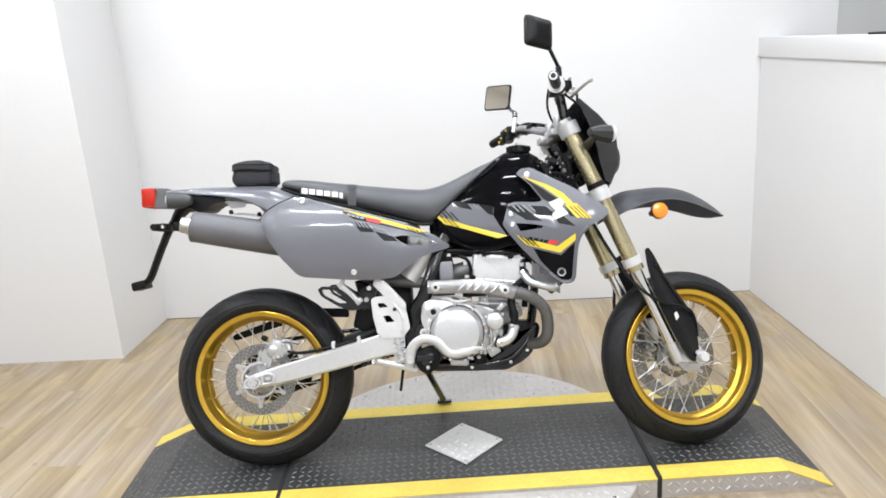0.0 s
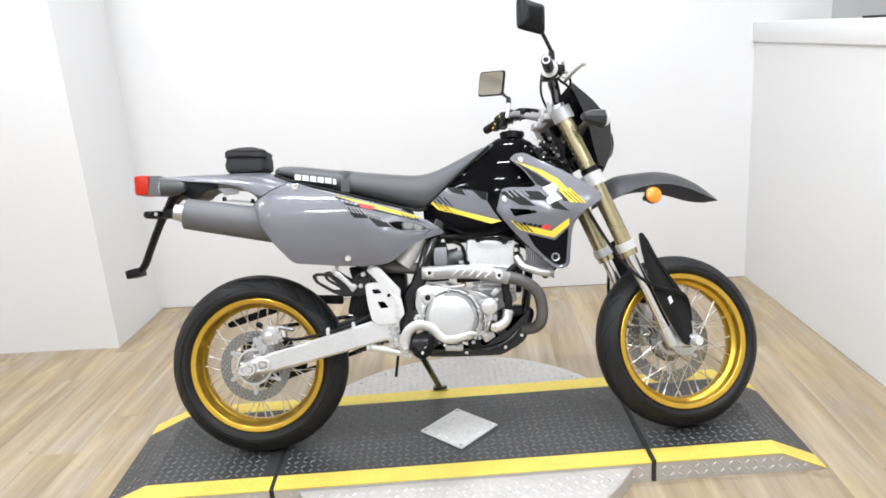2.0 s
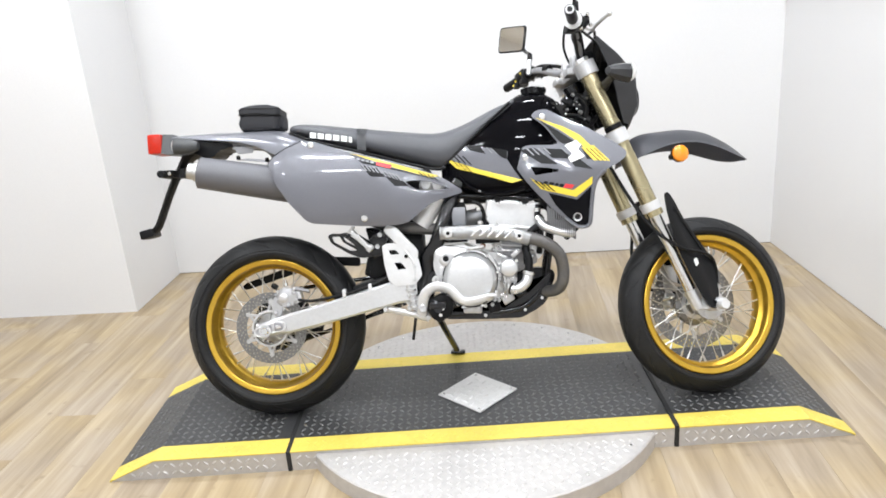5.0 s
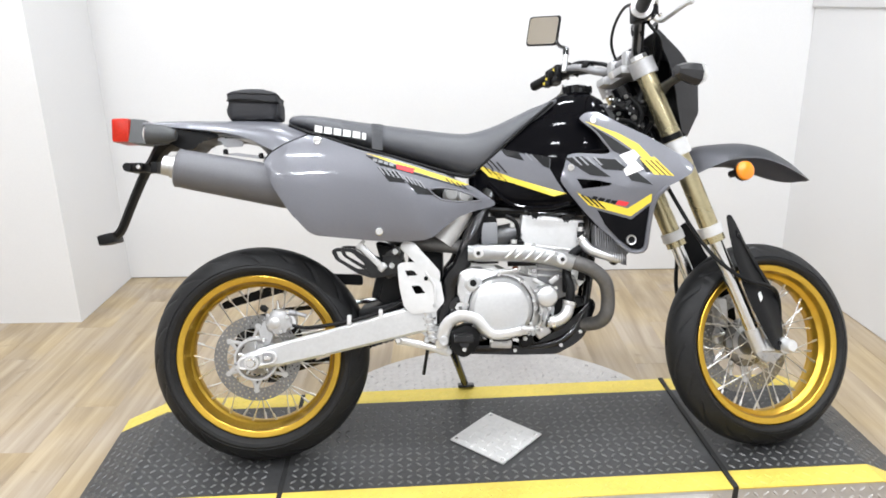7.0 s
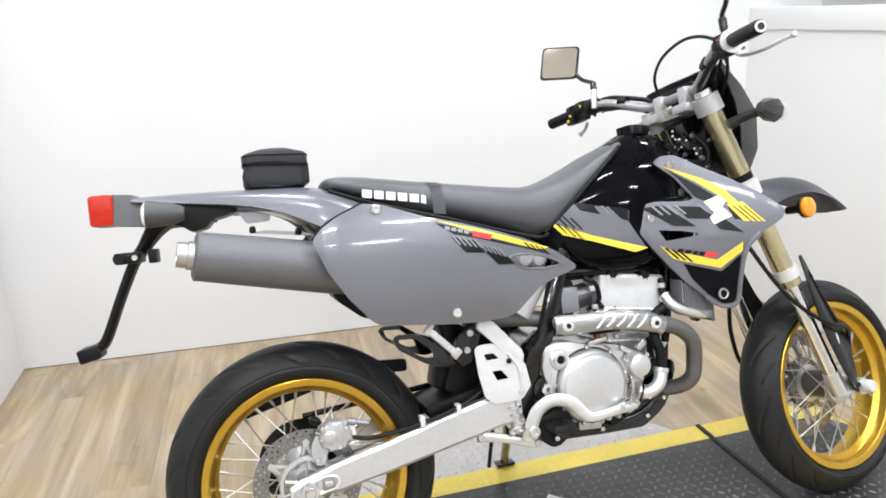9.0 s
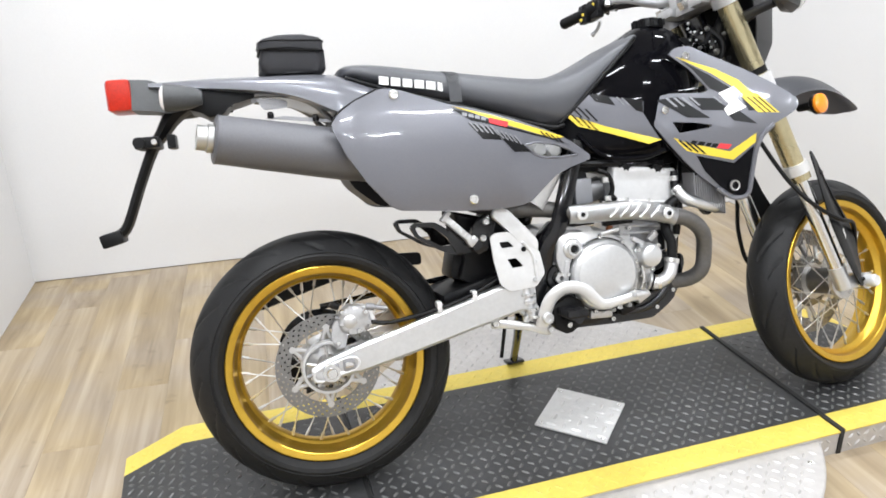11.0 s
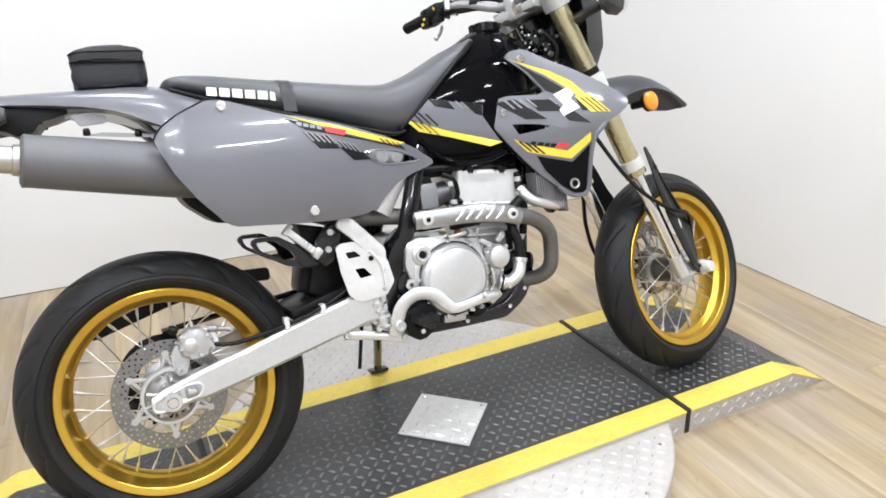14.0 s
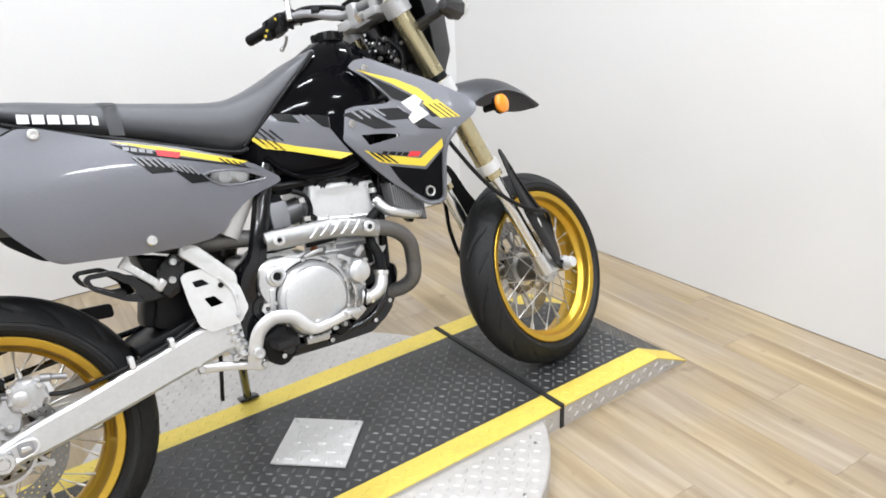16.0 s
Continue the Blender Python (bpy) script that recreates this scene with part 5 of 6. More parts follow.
part("chain_guard", sheet(rounded([(-0.880, 0.432), (-0.866, 0.447), (-0.70, 0.498), (-0.56, 0.524), (-0.45, 0.516), (-0.45, 0.484), (-0.56, 0.494), (-0.70, 0.467), (-0.862, 0.424)], 0.010), lambda x, z: 0.105, 0.012, cuts=0), BLACKPL, bike, "black chain guard")
part("chain", tube([(-0.72, 0.095, 0.415), (-0.20, 0.095, 0.46)], 0.008, 6, flat=0.6), BLACKMET, bike, "dark drive chain")
part("chain", tube([(-0.74, 0.095, 0.215), (-0.45, 0.095, 0.300), (-0.20, 0.095, 0.385)], 0.008, 6, flat=0.6), BLACKMET, bike)
for k in range(16):
    part("chain_link", box(0, 0, 0, 0.013, 0.018, 0.013, 0.002, m=pose(-0.50 + 0.0165 * k, 0.095, 0.285 + 0.0048 * k, 0, -16, 0)), BLACKMET, bike, smooth=False)
cg = sheet(rounded([(-0.78, 0.20), (-0.60, 0.255), (-0.59, 0.30), (-0.66, 0.285), (-0.77, 0.235)], 0.008), lambda x, z: 0.10, 0.012, cuts=0)
part("chain_guide", cg, BLACKPL, bike)
part("sprocket", lathe([(0.060, 0.092), (0.104, 0.092), (0.104, 0.098), (0.060, 0.098)], 42, closed=True, m=Matrix.Translation((REAR[0], 0, REAR[2]))), BLACKMET, bike)
part("link_arm", tube([(-0.342, -0.104, 0.352, 0.015), (-0.320, -0.106, 0.347, 0.012), (-0.255, -0.11, 0.330, 0.010), (-0.222, -0.11, 0.320, 0.013), (-0.203, -0.11, 0.317, 0.015)], 0.01, 10, 3, flat=0.7), BRUSHED, bike, "suspension link")
for x, z in ((-0.340, 0.351), (-0.204, 0.317), (-0.262, 0.352), (-0.236, 0.372)):
    part("link_bolt", bolt((x, -0.118, z), 0.0085, 0.008), CHROME if x < -0.3 else BRUSHED, bike)
part("link_bracket", extruded(rounded([(-0.285, 0.400), (-0.235, 0.395), (-0.215, 0.345), (-0.225, 0.330), (-0.255, 0.345), (-0.280, 0.375)], 0.008), -0.112, -0.09, 0.003), SILVER, bike)

# footrest brackets and brake pedal
part("footrest_arm", extruded(rounded([(-0.330, 0.603), (-0.318, 0.621), (-0.290, 0.615), (-0.222, 0.535), (-0.224, 0.507), (-0.250, 0.516), (-0.292, 0.564)], 0.008), -0.136, -0.120, 0.003), WHITEMET, bike, "pale footrest hanger")
GUARD = [(-0.337, 0.556), (-0.324, 0.563), (-0.290, 0.563), (-0.266, 0.536), (-0.222, 0.510), (-0.213, 0.456), (-0.236, 0.428), (-0.300, 0.424), (-0.322, 0.442), (-0.333, 0.497)]
gd = part("heel_guard", sheet(rounded(GUARD, 0.007), lambda x, z: -0.136 - 0.05 * (x + 0.28), 0.005, [rounded([(-0.317, 0.541), (-0.294, 0.541), (-0.282, 0.527), (-0.311, 0.526)], 0.003, 2), rounded([(-0.301, 0.500), (-0.279, 0.500), (-0.263, 0.479), (-0.290, 0.477)], 0.003, 2)], edge=0.002), WHITEMET, bike, "pale metal heel guard with windows")
part("guard_crease", tube([(-0.262, -0.1385, 0.536), (-0.240, -0.1395, 0.500), (-0.236, -0.1395, 0.445)], 0.0035, 8, 3), WHITEMET, gd)
for x, z in ((-0.238, 0.446), (-0.235, 0.486)):
    part("guard_rivet", bolt((x, -0.139, z), 0.006, 0.004), BRUSHED, gd)
part("guard_bolt", bolt((-0.261, -0.138, 0.519), 0.006, 0.004), BLACKPL, gd)
part("master_cylinder", tube([(-0.262, -0.115, 0.435), (-0.245, -0.115, 0.352)], 0.014, 12), BRUSHED, bike)
part("reservoir", box(-0.285, -0.10, 0.525, 0.05, 0.04, 0.05, 0.008), BLACKPL, bike)
for k in range(4):
    part("pushrod_ring", lathe([(0.012, -0.003), (0.019, -0.003), (0.019, 0.003), (0.012, 0.003)], 14, "z", closed=True, m=pose(-0.255 + 0.004 * k, -0.118, 0.41 - 0.018 * k)), CHROME, bike)
peg_turn = Matrix.Translation((-0.408, -0.119, 0.582)) @ pose(0, 0, 0, 0, 46, 0)
peg = part("passenger_peg", box(0, 0, 0, 0.078, 0.022, 0.016, 0.003, m=peg_turn), BRUSHED, bike, "folded aluminium passenger footrest")
for k in range(7):
    part("peg_rib", box(-0.030 + 0.010 * k, -0.0115, 0, 0.004, 0.003, 0.013, 0.001, m=peg_turn), WHITEMET, peg)
part("peg_knuckle", box(0.044, 0, 0.001, 0.018, 0.020, 0.026, 0.005, m=peg_turn), SILVER, peg)
part("peg_end", box(-0.041, 0, 0.003, 0.010, 0.022, 0.028, 0.003, m=peg_turn), WHITEMET, peg)
part("peg_mount", extruded(rounded([(-0.375, 0.585), (-0.335, 0.612), (-0.315, 0.595), (-0.335, 0.53), (-0.365, 0.515), (-0.38, 0.54)], 0.010), -0.122, -0.10, 0.004), BLACKMET, bike)
for x, z in ((-0.342, 0.592), (-0.352, 0.555), (-0.318, 0.602)):
    part("mount_bolt", bolt((x, -0.124, z), 0.008, 0.006), SILVER, bike)
HOOP = [(-0.516, 0.597), (-0.503, 0.606), (-0.455, 0.603), (-0.42, 0.578), (-0.375, 0.560), (-0.36, 0.525), (-0.407, 0.520), (-0.447, 0.535), (-0.504, 0.573)]
both_sides("heel_loop", lambda: sheet(rounded(HOOP, 0.008), lambda x, z: -0.105 + 0.02 * (x + 0.4), 0.012, [rounded([(-0.503, 0.596), (-0.462, 0.593), (-0.428, 0.562), (-0.422, 0.546), (-0.446, 0.547), (-0.496, 0.577)], 0.005, 2)], edge=0.003), BLACKMET, "black passenger footrest plate")
part("brake_pedal", tube([(-0.224, -0.120, 0.330, 0.017), (-0.220, -0.130, 0.358, 0.017), (-0.205, -0.145, 0.398, 0.017), (-0.170, -0.155, 0.418, 0.017), (-0.130, -0.160, 0.408, 0.016), (-0.105, -0.162, 0.382, 0.015), (-0.080, -0.164, 0.366, 0.013), (-0.02, -0.168, 0.374, 0.012), (0.000, -0.172, 0.379, 0.015)], 0.012, 12, 4, flat=0.6), WHITEMET, bike, "bent aluminium brake pedal")
part("pedal_tip", box(0.002, -0.180, 0.383, 0.034, 0.034, 0.012, 0.004), BRUSHED, bike)
part("pedal_pivot", bolt((-0.218, -0.142, 0.350), 0.014, 0.008), BRUSHED, bike)
part("footpeg", tube([(-0.17, -0.11, 0.345), (-0.165, -0.20, 0.352)], 0.013, 10), BLACKMET, bike, "black rider footpeg")
pegt = bmesh.new()
for k in range(6):
    box(-0.166, -0.135 - 0.013 * k, 0.362, 0.05, 0.006, 0.018, 0.002, bm=pegt)
part("peg_teeth", pegt, BLACKMET, bike)
part("peg_bracket", extruded(rounded([(-0.205, 0.375), (-0.150, 0.395), (-0.118, 0.372), (-0.125, 0.325), (-0.165, 0.300), (-0.195, 0.318)], 0.010), -0.135, -0.09, 0.006), BLACKPL, bike, "black footpeg bracket")
for x, z in ((-0.182, 0.362), (-0.155, 0.345), (-0.163, 0.325)):
    part("peg_bolt", bolt((x, -0.135, z), 0.007, 0.007), CHROME, bike)
part("side_stand", tube([(-0.20, 0.10, 0.32, 0.014), (-0.175, 0.20, 0.24, 0.012), (-0.14, 0.355, 0.128, 0.012)], 0.012, 12, 2), BLACKMET, bike, "black side stand resting on the deck")
part("stand_foot", box(-0.135, 0.372, 0.1155, 0.055, 0.04, 0.010, 0.003, m=Matrix.Translation((0, 0, 0))), BLACKMET, bike)
part("drain_tube", tube([(-0.255, 0.05, 0.33), (-0.275, 0.06, 0.22)], 0.005, 8), BLACKPL, bike)

# fork and front end, turned with the handlebar
LEG0, LEG1 = Vector((0.318, 0, 1.088)), Vector((0.638, 0, 0.285))
leg_dir = (LEG1 - LEG0).normalized()


def on_leg(z, y):
    t = (LEG0.z - z) / (LEG0.z - LEG1.z)
    return Vector((LEG0.x + (LEG1.x - LEG0.x) * t, y, z))


GUARDPLATE = [(0.545, 0.655), (0.562, 0.662), (0.578, 0.640), (0.612, 0.568), (0.684, 0.458), (0.700, 0.415), (0.708, 0.335), (0.700, 0.298), (0.684, 0.280), (0.660, 0.285), (0.636, 0.322), (0.603, 0.388), (0.572, 0.462), (0.551, 0.545), (0.543, 0.600)]


def guard_y(x, z):
    """The guard bends round the outer front of its leg."""
    ahead = x - on_leg(z, 0).x
    return -0.137 + 0.032 * (1 - math.exp(-(max(0, ahead - 0.012) / 0.05) ** 2))


for s in (-1, 1):
    y = s * 0.098
    lg = part("fork_leg", tube([on_leg(1.088, y), on_leg(0.86, y), on_leg(0.60, y)], 0.0265, 24), FORKGOLD, bike, "champagne anodised fork tube", m=STEER)
    part("fork_cap", tube([on_leg(1.100, y), on_leg(1.086, y)], 0.022, 6), BRUSHED, lg, m=STEER)
    part("fork_collar", tube([on_leg(0.632, y), on_leg(0.606, y)], 0.033, 24), WHITEMET, lg, "pale fork guard clamp", m=STEER)
    part("dust_seal", tube([on_leg(0.606, y), on_leg(0.588, y)], 0.029, 24), FORKGOLD, lg, m=STEER)
    part("stanchion", tube([on_leg(0.60, y), on_leg(0.33, y)], 0.0190, 24), CHROME, lg, "chromed fork slider", m=STEER)
    lug = tube([on_leg(0.345, y), on_leg(0.285, y)], 0.0215, 16)
    box(FRONT[0] - 0.036, y, FRONT[2] + 0.004, 0.070, 0.040, 0.040, 0.012, bm=lug)
    tube([(FRONT[0], y - 0.024, FRONT[2]), (FRONT[0], y + 0.024, FRONT[2])], 0.0225, 20, bm=lug)
    part("axle_lug", lug, BRUSHED, lg, m=STEER)
    part("lug_bolt", bolt((FRONT[0] - 0.03, y + s * 0.022, FRONT[2] - 0.006), 0.006, 0.005, (0, s, 0)), CHROME, lg, m=STEER)
    plate = sheet(rounded(GUARDPLATE, 0.012, 3), guard_y, 0.004, cuts=2, edge=0.003)
    tube([(x, guard_y(x, z) - 0.001, z) for x, z in ((0.572, 0.615), (0.610, 0.550), (0.660, 0.470))], 0.0025, 8, 4, bm=plate)
    if s > 0:
        plate.transform(FLIP)
    part("fork_guard", plate, BLACKPL, lg, "black plastic fork guard", m=STEER, angle=50)
    for x, z in ((0.575, 0.600), (0.680, 0.302)):
        part("guard_screw", bolt((x, s * -(guard_y(x, z) - 0.001), z), 0.006, 0.004, (0, s, 0)), BLACKMET, lg, m=STEER)
axle = tube([(FRONT[0], -0.145, FRONT[2]), (FRONT[0], 0.12, FRONT[2])], 0.011, 16)
lathe([(0.001, -0.150), (0.014, -0.150), (0.017, -0.144), (0.017, -0.122), (0.001, -0.12)], 20, m=Matrix.Translation(FRONT), bm=axle)
part("front_axle", axle, WHITEMET, bike, "pale front axle end", m=STEER)
part("guard_mark", sheet(rounded([(0.618, 0.440), (0.634, 0.447), (0.640, 0.428), (0.624, 0.416)], 0.004), lambda x, z: guard_y(x, z) - 0.002, 0.001, cuts=0), DECALW, bike, m=STEER)
tp = box(0.318, 0, 1.066, 0.055, 0.15, 0.024, 0.008, m=Matrix())
for s in (-1, 1):
    tube([on_leg(1.086, s * 0.098), on_leg(1.046, s * 0.098)], 0.035, 24, bm=tp)
    box(0.295, s * 0.055, 1.068, 0.05, 0.05, 0.024, 0.008, bm=tp)
part("top_clamp", tp, CLAMPCAST, bike, "cast aluminium top fork clamp", m=STEER)
lp = bmesh.new()
for s in (-1, 1):
    tube([on_leg(0.866, s * 0.098), on_leg(0.826, s * 0.098)], 0.034, 24, bm=lp)
box(0.415, 0, 0.846, 0.06, 0.15, 0.03, 0.008, bm=lp)
part("lower_clamp", lp, WHITEMET, bike, "pale lower fork clamp", m=STEER)
for s in (-1, 1):
    part("fork_band", tube([on_leg(0.884, s * 0.098), on_leg(0.868, s * 0.098)], 0.0285, 24), BLACKPL, bike, m=STEER)
part("stem_nut", tube([HEAD + AXIS * 0.010, HEAD + AXIS * 0.030], 0.016, 6), CHROME, bike, m=STEER)
rs = bmesh.new()
for s in (-1, 1):
    box(0.318, s * 0.045, 1.098, 0.042, 0.030, 0.060, 0.008, bm=rs)
part("bar_riser", rs, CLAMPCAST, bike, "aluminium handlebar mounts", m=STEER)
BAR = [(0.178, -0.400, 1.142), (0.225, -0.29, 1.157), (0.262, -0.20, 1.160), (0.308, -0.10, 1.118), (0.320, -0.05, 1.112), (0.320, 0.05, 1.112), (0.306, 0.10, 1.114), (0.260, 0.20, 1.157), (0.225, 0.29, 1.157), (0.190, 0.372, 1.146)]
part("handlebar", tube(BAR, 0.0125, 14, 4), BARGREY, bike, "aluminium handlebar", m=STEER)
for s in (-1, 1):
    g0, g1 = Vector((0.178, s * 0.402, 1.142)), Vector((0.226, s * 0.288, 1.157))
    if s > 0:
        g0 = g0.lerp(g1, 0.22)
    d = (g1 - g0).normalized()
    prof = []
    for k in range(15):
        prof.append((*(g0.lerp(g1, k / 14)), 0.0165 if k % 2 else 0.0150))
    gp = part("hand_grip", tube(prof, 0.016, 16), BLACKPL, bike, "ribbed black rubber grip", m=STEER)
    part("bar_end", tube([g0 - d * 0.003, g0 + d * 0.002], 0.0125, 16), SILVER if s < 0 else BLACKPL, gp, m=STEER)
    # No real opening: a black disc paints the dark inside of the bar end.
    part("bar_hole_shade", tube([g0 - d * 0.0042, g0 - d * 0.002], 0.0078, 14), GAPRUB, gp, m=STEER)
    part("grip_flange", tube([g1 - d * 0.002, g1 + d * 0.006], 0.027 if s < 0 else 0.022, 20), WHITEMET if s < 0 else BLACKPL, gp, m=STEER)
    h = g1 + d * 0.028
    hb = box(h.x, h.y, h.z, 0.045, 0.042, 0.042, 0.008, m=Matrix())
    tube([h - d * 0.026, h - d * 0.004], 0.0265, 16, bm=hb)
    tube([h + d * 0.006, h + d * 0.030], 0.0215, 16, bm=hb)
    box(h.x - 0.012, h.y, h.z - 0.024, 0.026, 0.034, 0.020, 0.006, bm=hb)
    if s > 0:
        box(g1.x + 0.004, g1.y + 0.016, g1.z - 0.002, 0.046, 0.040, 0.050, 0.009, bm=hb)
        box(g1.x - 0.018, g1.y + 0.010, g1.z - 0.026, 0.022, 0.030, 0.018, 0.005, bm=hb)
        for ex, ez, sx in ((-0.020, 0.012, 0.010), (-0.021, -0.008, 0.007), (-0.030, -0.024, 0.008)):
            part("switch_key", box(g1.x + ex, g1.y + 0.012, g1.z + ez, 0.006, sx, 0.008, 0.002), DECALY if ez < 0 else BLACKMET, bike, m=STEER)
    part("switch_box", hb, BLACKPL, bike, "black switch housing", m=STEER)
    part("switch_button", box(h.x - 0.022, h.y, h.z + 0.005, 0.008, 0.012, 0.010, 0.002), DECALR if s < 0 else DECALY, bike, m=STEER)
    l0 = h + d * 0.02
    if s < 0:
        line = [l0 + Vector((0.02, 0, -0.008)), l0 + Vector((0.055, 0, -0.022)), Vector((0.285, -0.31, 1.128)), Vector((0.292, -0.36, 1.133)), Vector((0.300, -0.385, 1.136))]
    else:
        line = [Vector((0.262, 0.296, 1.130)), Vector((0.262, 0.312, 1.112)), Vector((0.255, 0.326, 1.101))]
    lv = tube(line, 0.0048, 10, 4)
    bmesh.ops.create_uvsphere(lv, u_segments=10, v_segments=8, radius=0.0075, matrix=Matrix.Translation(line[-1]))
    part("brake_lever" if s < 0 else "clutch_lever", lv, BRUSHED, bike, "polished lever", m=STEER)
    mc = box(l0.x + 0.018, l0.y - s * 0.012, l0.z - 0.004, 0.035, 0.05, 0.03, 0.006)
    tube([l0 + d * 0.004, l0 + d * 0.022], 0.0185, 14, bm=mc)
    box(l0.x + 0.034, l0.y - s * 0.010, l0.z + 0.006, 0.026, 0.044, 0.026, 0.005, bm=mc)
    part("lever_perch", mc, BLACKMET, bike, m=STEER)
    for k, (ex, ez) in enumerate(((0.040, 0.020), (0.048, -0.012), (0.016, -0.022))):
        part("perch_bolt", bolt(l0 + Vector((ex, s * 0.012, ez)), 0.006, 0.006, (0, s, 0.4)), CHROME, bike, m=STEER)
    wrap = bmesh.new()
    for off in ((0.010, 0.012), (-0.004, -0.016), (0.014, -0.006)):
        tube([(x + off[0], s * y, z + off[1]) for x, y, z in ((0.245, 0.245, 1.160), (0.264, 0.196, 1.160), (0.290, 0.140, 1.142), (0.312, 0.095, 1.120), (0.345, 0.07, 1.08))], 0.0065, 8, 4, bm=wrap)
    tube([(0.278, s * 0.166, 1.152), (0.288, s * 0.146, 1.145)], 0.0165, 12, bm=wrap)
    part("cable_wrap", wrap, BLACKPL, bike, "black cables tied along the bar", m=STEER)
    # mirror
    if s < 0:
        rod = [(0.252, -0.248, 1.158), (0.254, -0.246, 1.205)]
        stem = [(0.254, -0.246, 1.200), (0.254, -0.246, 1.226), (0.246, -0.256, 1.234), (0.222, -0.292, 1.246), (0.206, -0.308, 1.264)]
        face = Matrix.Translation((0.163, -0.330, 1.300)) @ pose(0, 0, 0, 0, 0, -62)
    else:
        rod = [(0.233, 0.222, 1.150), (0.243, 0.224, 1.206)]
        stem = [(0.243, 0.224, 1.204), (0.245, 0.226, 1.226), (0.246, 0.246, 1.236), (0.244, 0.272, 1.250), (0.240, 0.288, 1.270)]
        face = Matrix.Translation((0.207, 0.316, 1.314)) @ pose(0, 0, 0, 0, 0, 48) @ pose(0, 0, 0, 9, 0, 0) @ pose(0, 0, 0, 0, -5, 0)
    part("mirror_stem", tube(rod, 0.0085, 10), BRUSHED if s > 0 else BLACKMET, bike, m=STEER)
    part("stem_joint", tube([stem[0], stem[1]], 0.0095, 10), BLACKMET, bike, m=STEER)
    part("mirror_stem", tube(stem[1:], 0.0062, 10, 4), BLACKMET, bike, m=STEER)
    lean = 0.004 * s
    oval = rounded([(-0.053 + lean, -0.046), (0.053 + lean, -0.046), (0.053 - lean, 0.046), (-0.053 - lean, 0.046)], 0.013, 4)
    shell = []
    for dx, k in ((0.0, 1.0), (0.006, 1.04), (0.014, 0.98), (0.024, 0.80), (0.028, 0.45)):
        shell.append([Vector((dx, u * k, v * k)) for u, v in oval])
    ms = part("mirror_shell", rings(shell), BLACKPL, bike, "black mirror housing", m=STEER @ face)
    part("mirror_glass", rings([[Vector((-0.0015, u * 0.93, v * 0.92)) for u, v in oval], [Vector((0.001, u * 0.93, v * 0.92)) for u, v in oval]]), MIRROR, ms, "mirror glass", m=STEER @ face, smooth=False)


# headlight mask, instruments and front signals
def mask():
    """A faceted fairing: side wall, edge, flat cheek and centre ridge at five heights."""
    edge = ((0.358, 0.140, 1.163), (0.428, 0.126, 1.108), (0.488, 0.108, 1.045), (0.498, 0.086, 0.950), (0.474, 0.066, 0.890))
    ridge = ((0.372, 1.170), (0.450, 1.120), (0.520, 1.055), (0.526, 0.955), (0.490, 0.886))
    back = ((0.350, 0.140, 1.150), (0.392, 0.128, 1.065), (0.415, 0.112, 1.000), (0.428, 0.094, 0.958), (0.452, 0.070, 0.896))
    bm = bmesh.new()
    rows = []
    for (ex, ey, ez), (cx, cz), (rx, ry, rz) in zip(edge, ridge, back):
        cols = [(rx, -ry, rz), (ex, -ey, ez), (cx - 0.008, -0.45 * ey, (ez + 3 * cz) / 4), (cx, 0, cz), (cx - 0.008, 0.45 * ey, (ez + 3 * cz) / 4), (ex, ey, ez), (rx, ry, rz)]
        rows.append([bm.verts.new(p) for p in cols])
    for a, b in zip(rows, rows[1:]):
        for k in range(6):
            bm.faces.new((a[k], a[k + 1], b[k + 1], b[k]))
    bmesh.ops.bevel(bm, geom=[e for e in bm.edges if not e.is_boundary], offset=0.006, segments=2, affect="EDGES", profile=0.5)
    bmesh.ops.solidify(bm, geom=bm.faces[:], thickness=-0.004)
    return bm


part("headlight_mask", mask(), BLACKMASK, bike, "dark grey-black faceted headlight mask", m=STEER, angle=24)
part("headlight", lathe([(0.001, 0.07), (0.05, 0.065), (0.075, 0.03), (0.08, 0.0), (0.04, -0.05), (0.001, -0.055)], 24, "z", m=pose(0.455, 0, 0.985, 0, 90, 0)), BLACKPL, bike, m=STEER)
ins = box(0.350, 0, 1.118, 0.05, 0.12, 0.05, 0.012, m=pose(0, 0, 0))
box(0.40, 0, 1.06, 0.08, 0.10, 0.10, 0.015, bm=ins)
part("instrument_panel", ins, BLACKPL, bike, "black instrument housing", m=STEER)
part("cable_bundle", tube([(0.37, -0.05, 1.03), (0.34, -0.055, 0.98), (0.33, -0.05, 0.93), (0.29, -0.05, 0.89)], 0.014, 10, 4), BLACKPL, bike)
for k, pts in enumerate((
    [(0.262, -0.238, 1.168), (0.268, -0.17, 1.212), (0.282, -0.09, 1.232), (0.300, 0.0, 1.222), (0.312, 0.050, 1.190), (0.328, 0.068, 1.155), (0.345, 0.065, 1.12)],
    [(0.28, -0.22, 1.145), (0.36, -0.14, 1.12), (0.38, -0.06, 1.04), (0.36, -0.04, 0.95)],
    [(0.27, 0.23, 1.145), (0.35, 0.15, 1.13), (0.38, 0.05, 1.05), (0.35, 0.0, 0.93)],
    [(0.30, -0.20, 1.14), (0.345, -0.15, 1.17), (0.355, -0.11, 1.12), (0.37, -0.08, 1.05)],
)):
    part("cable", tube(pts, 0.0042, 8, 6), BLACKPL, bike, "black control cable", m=STEER)
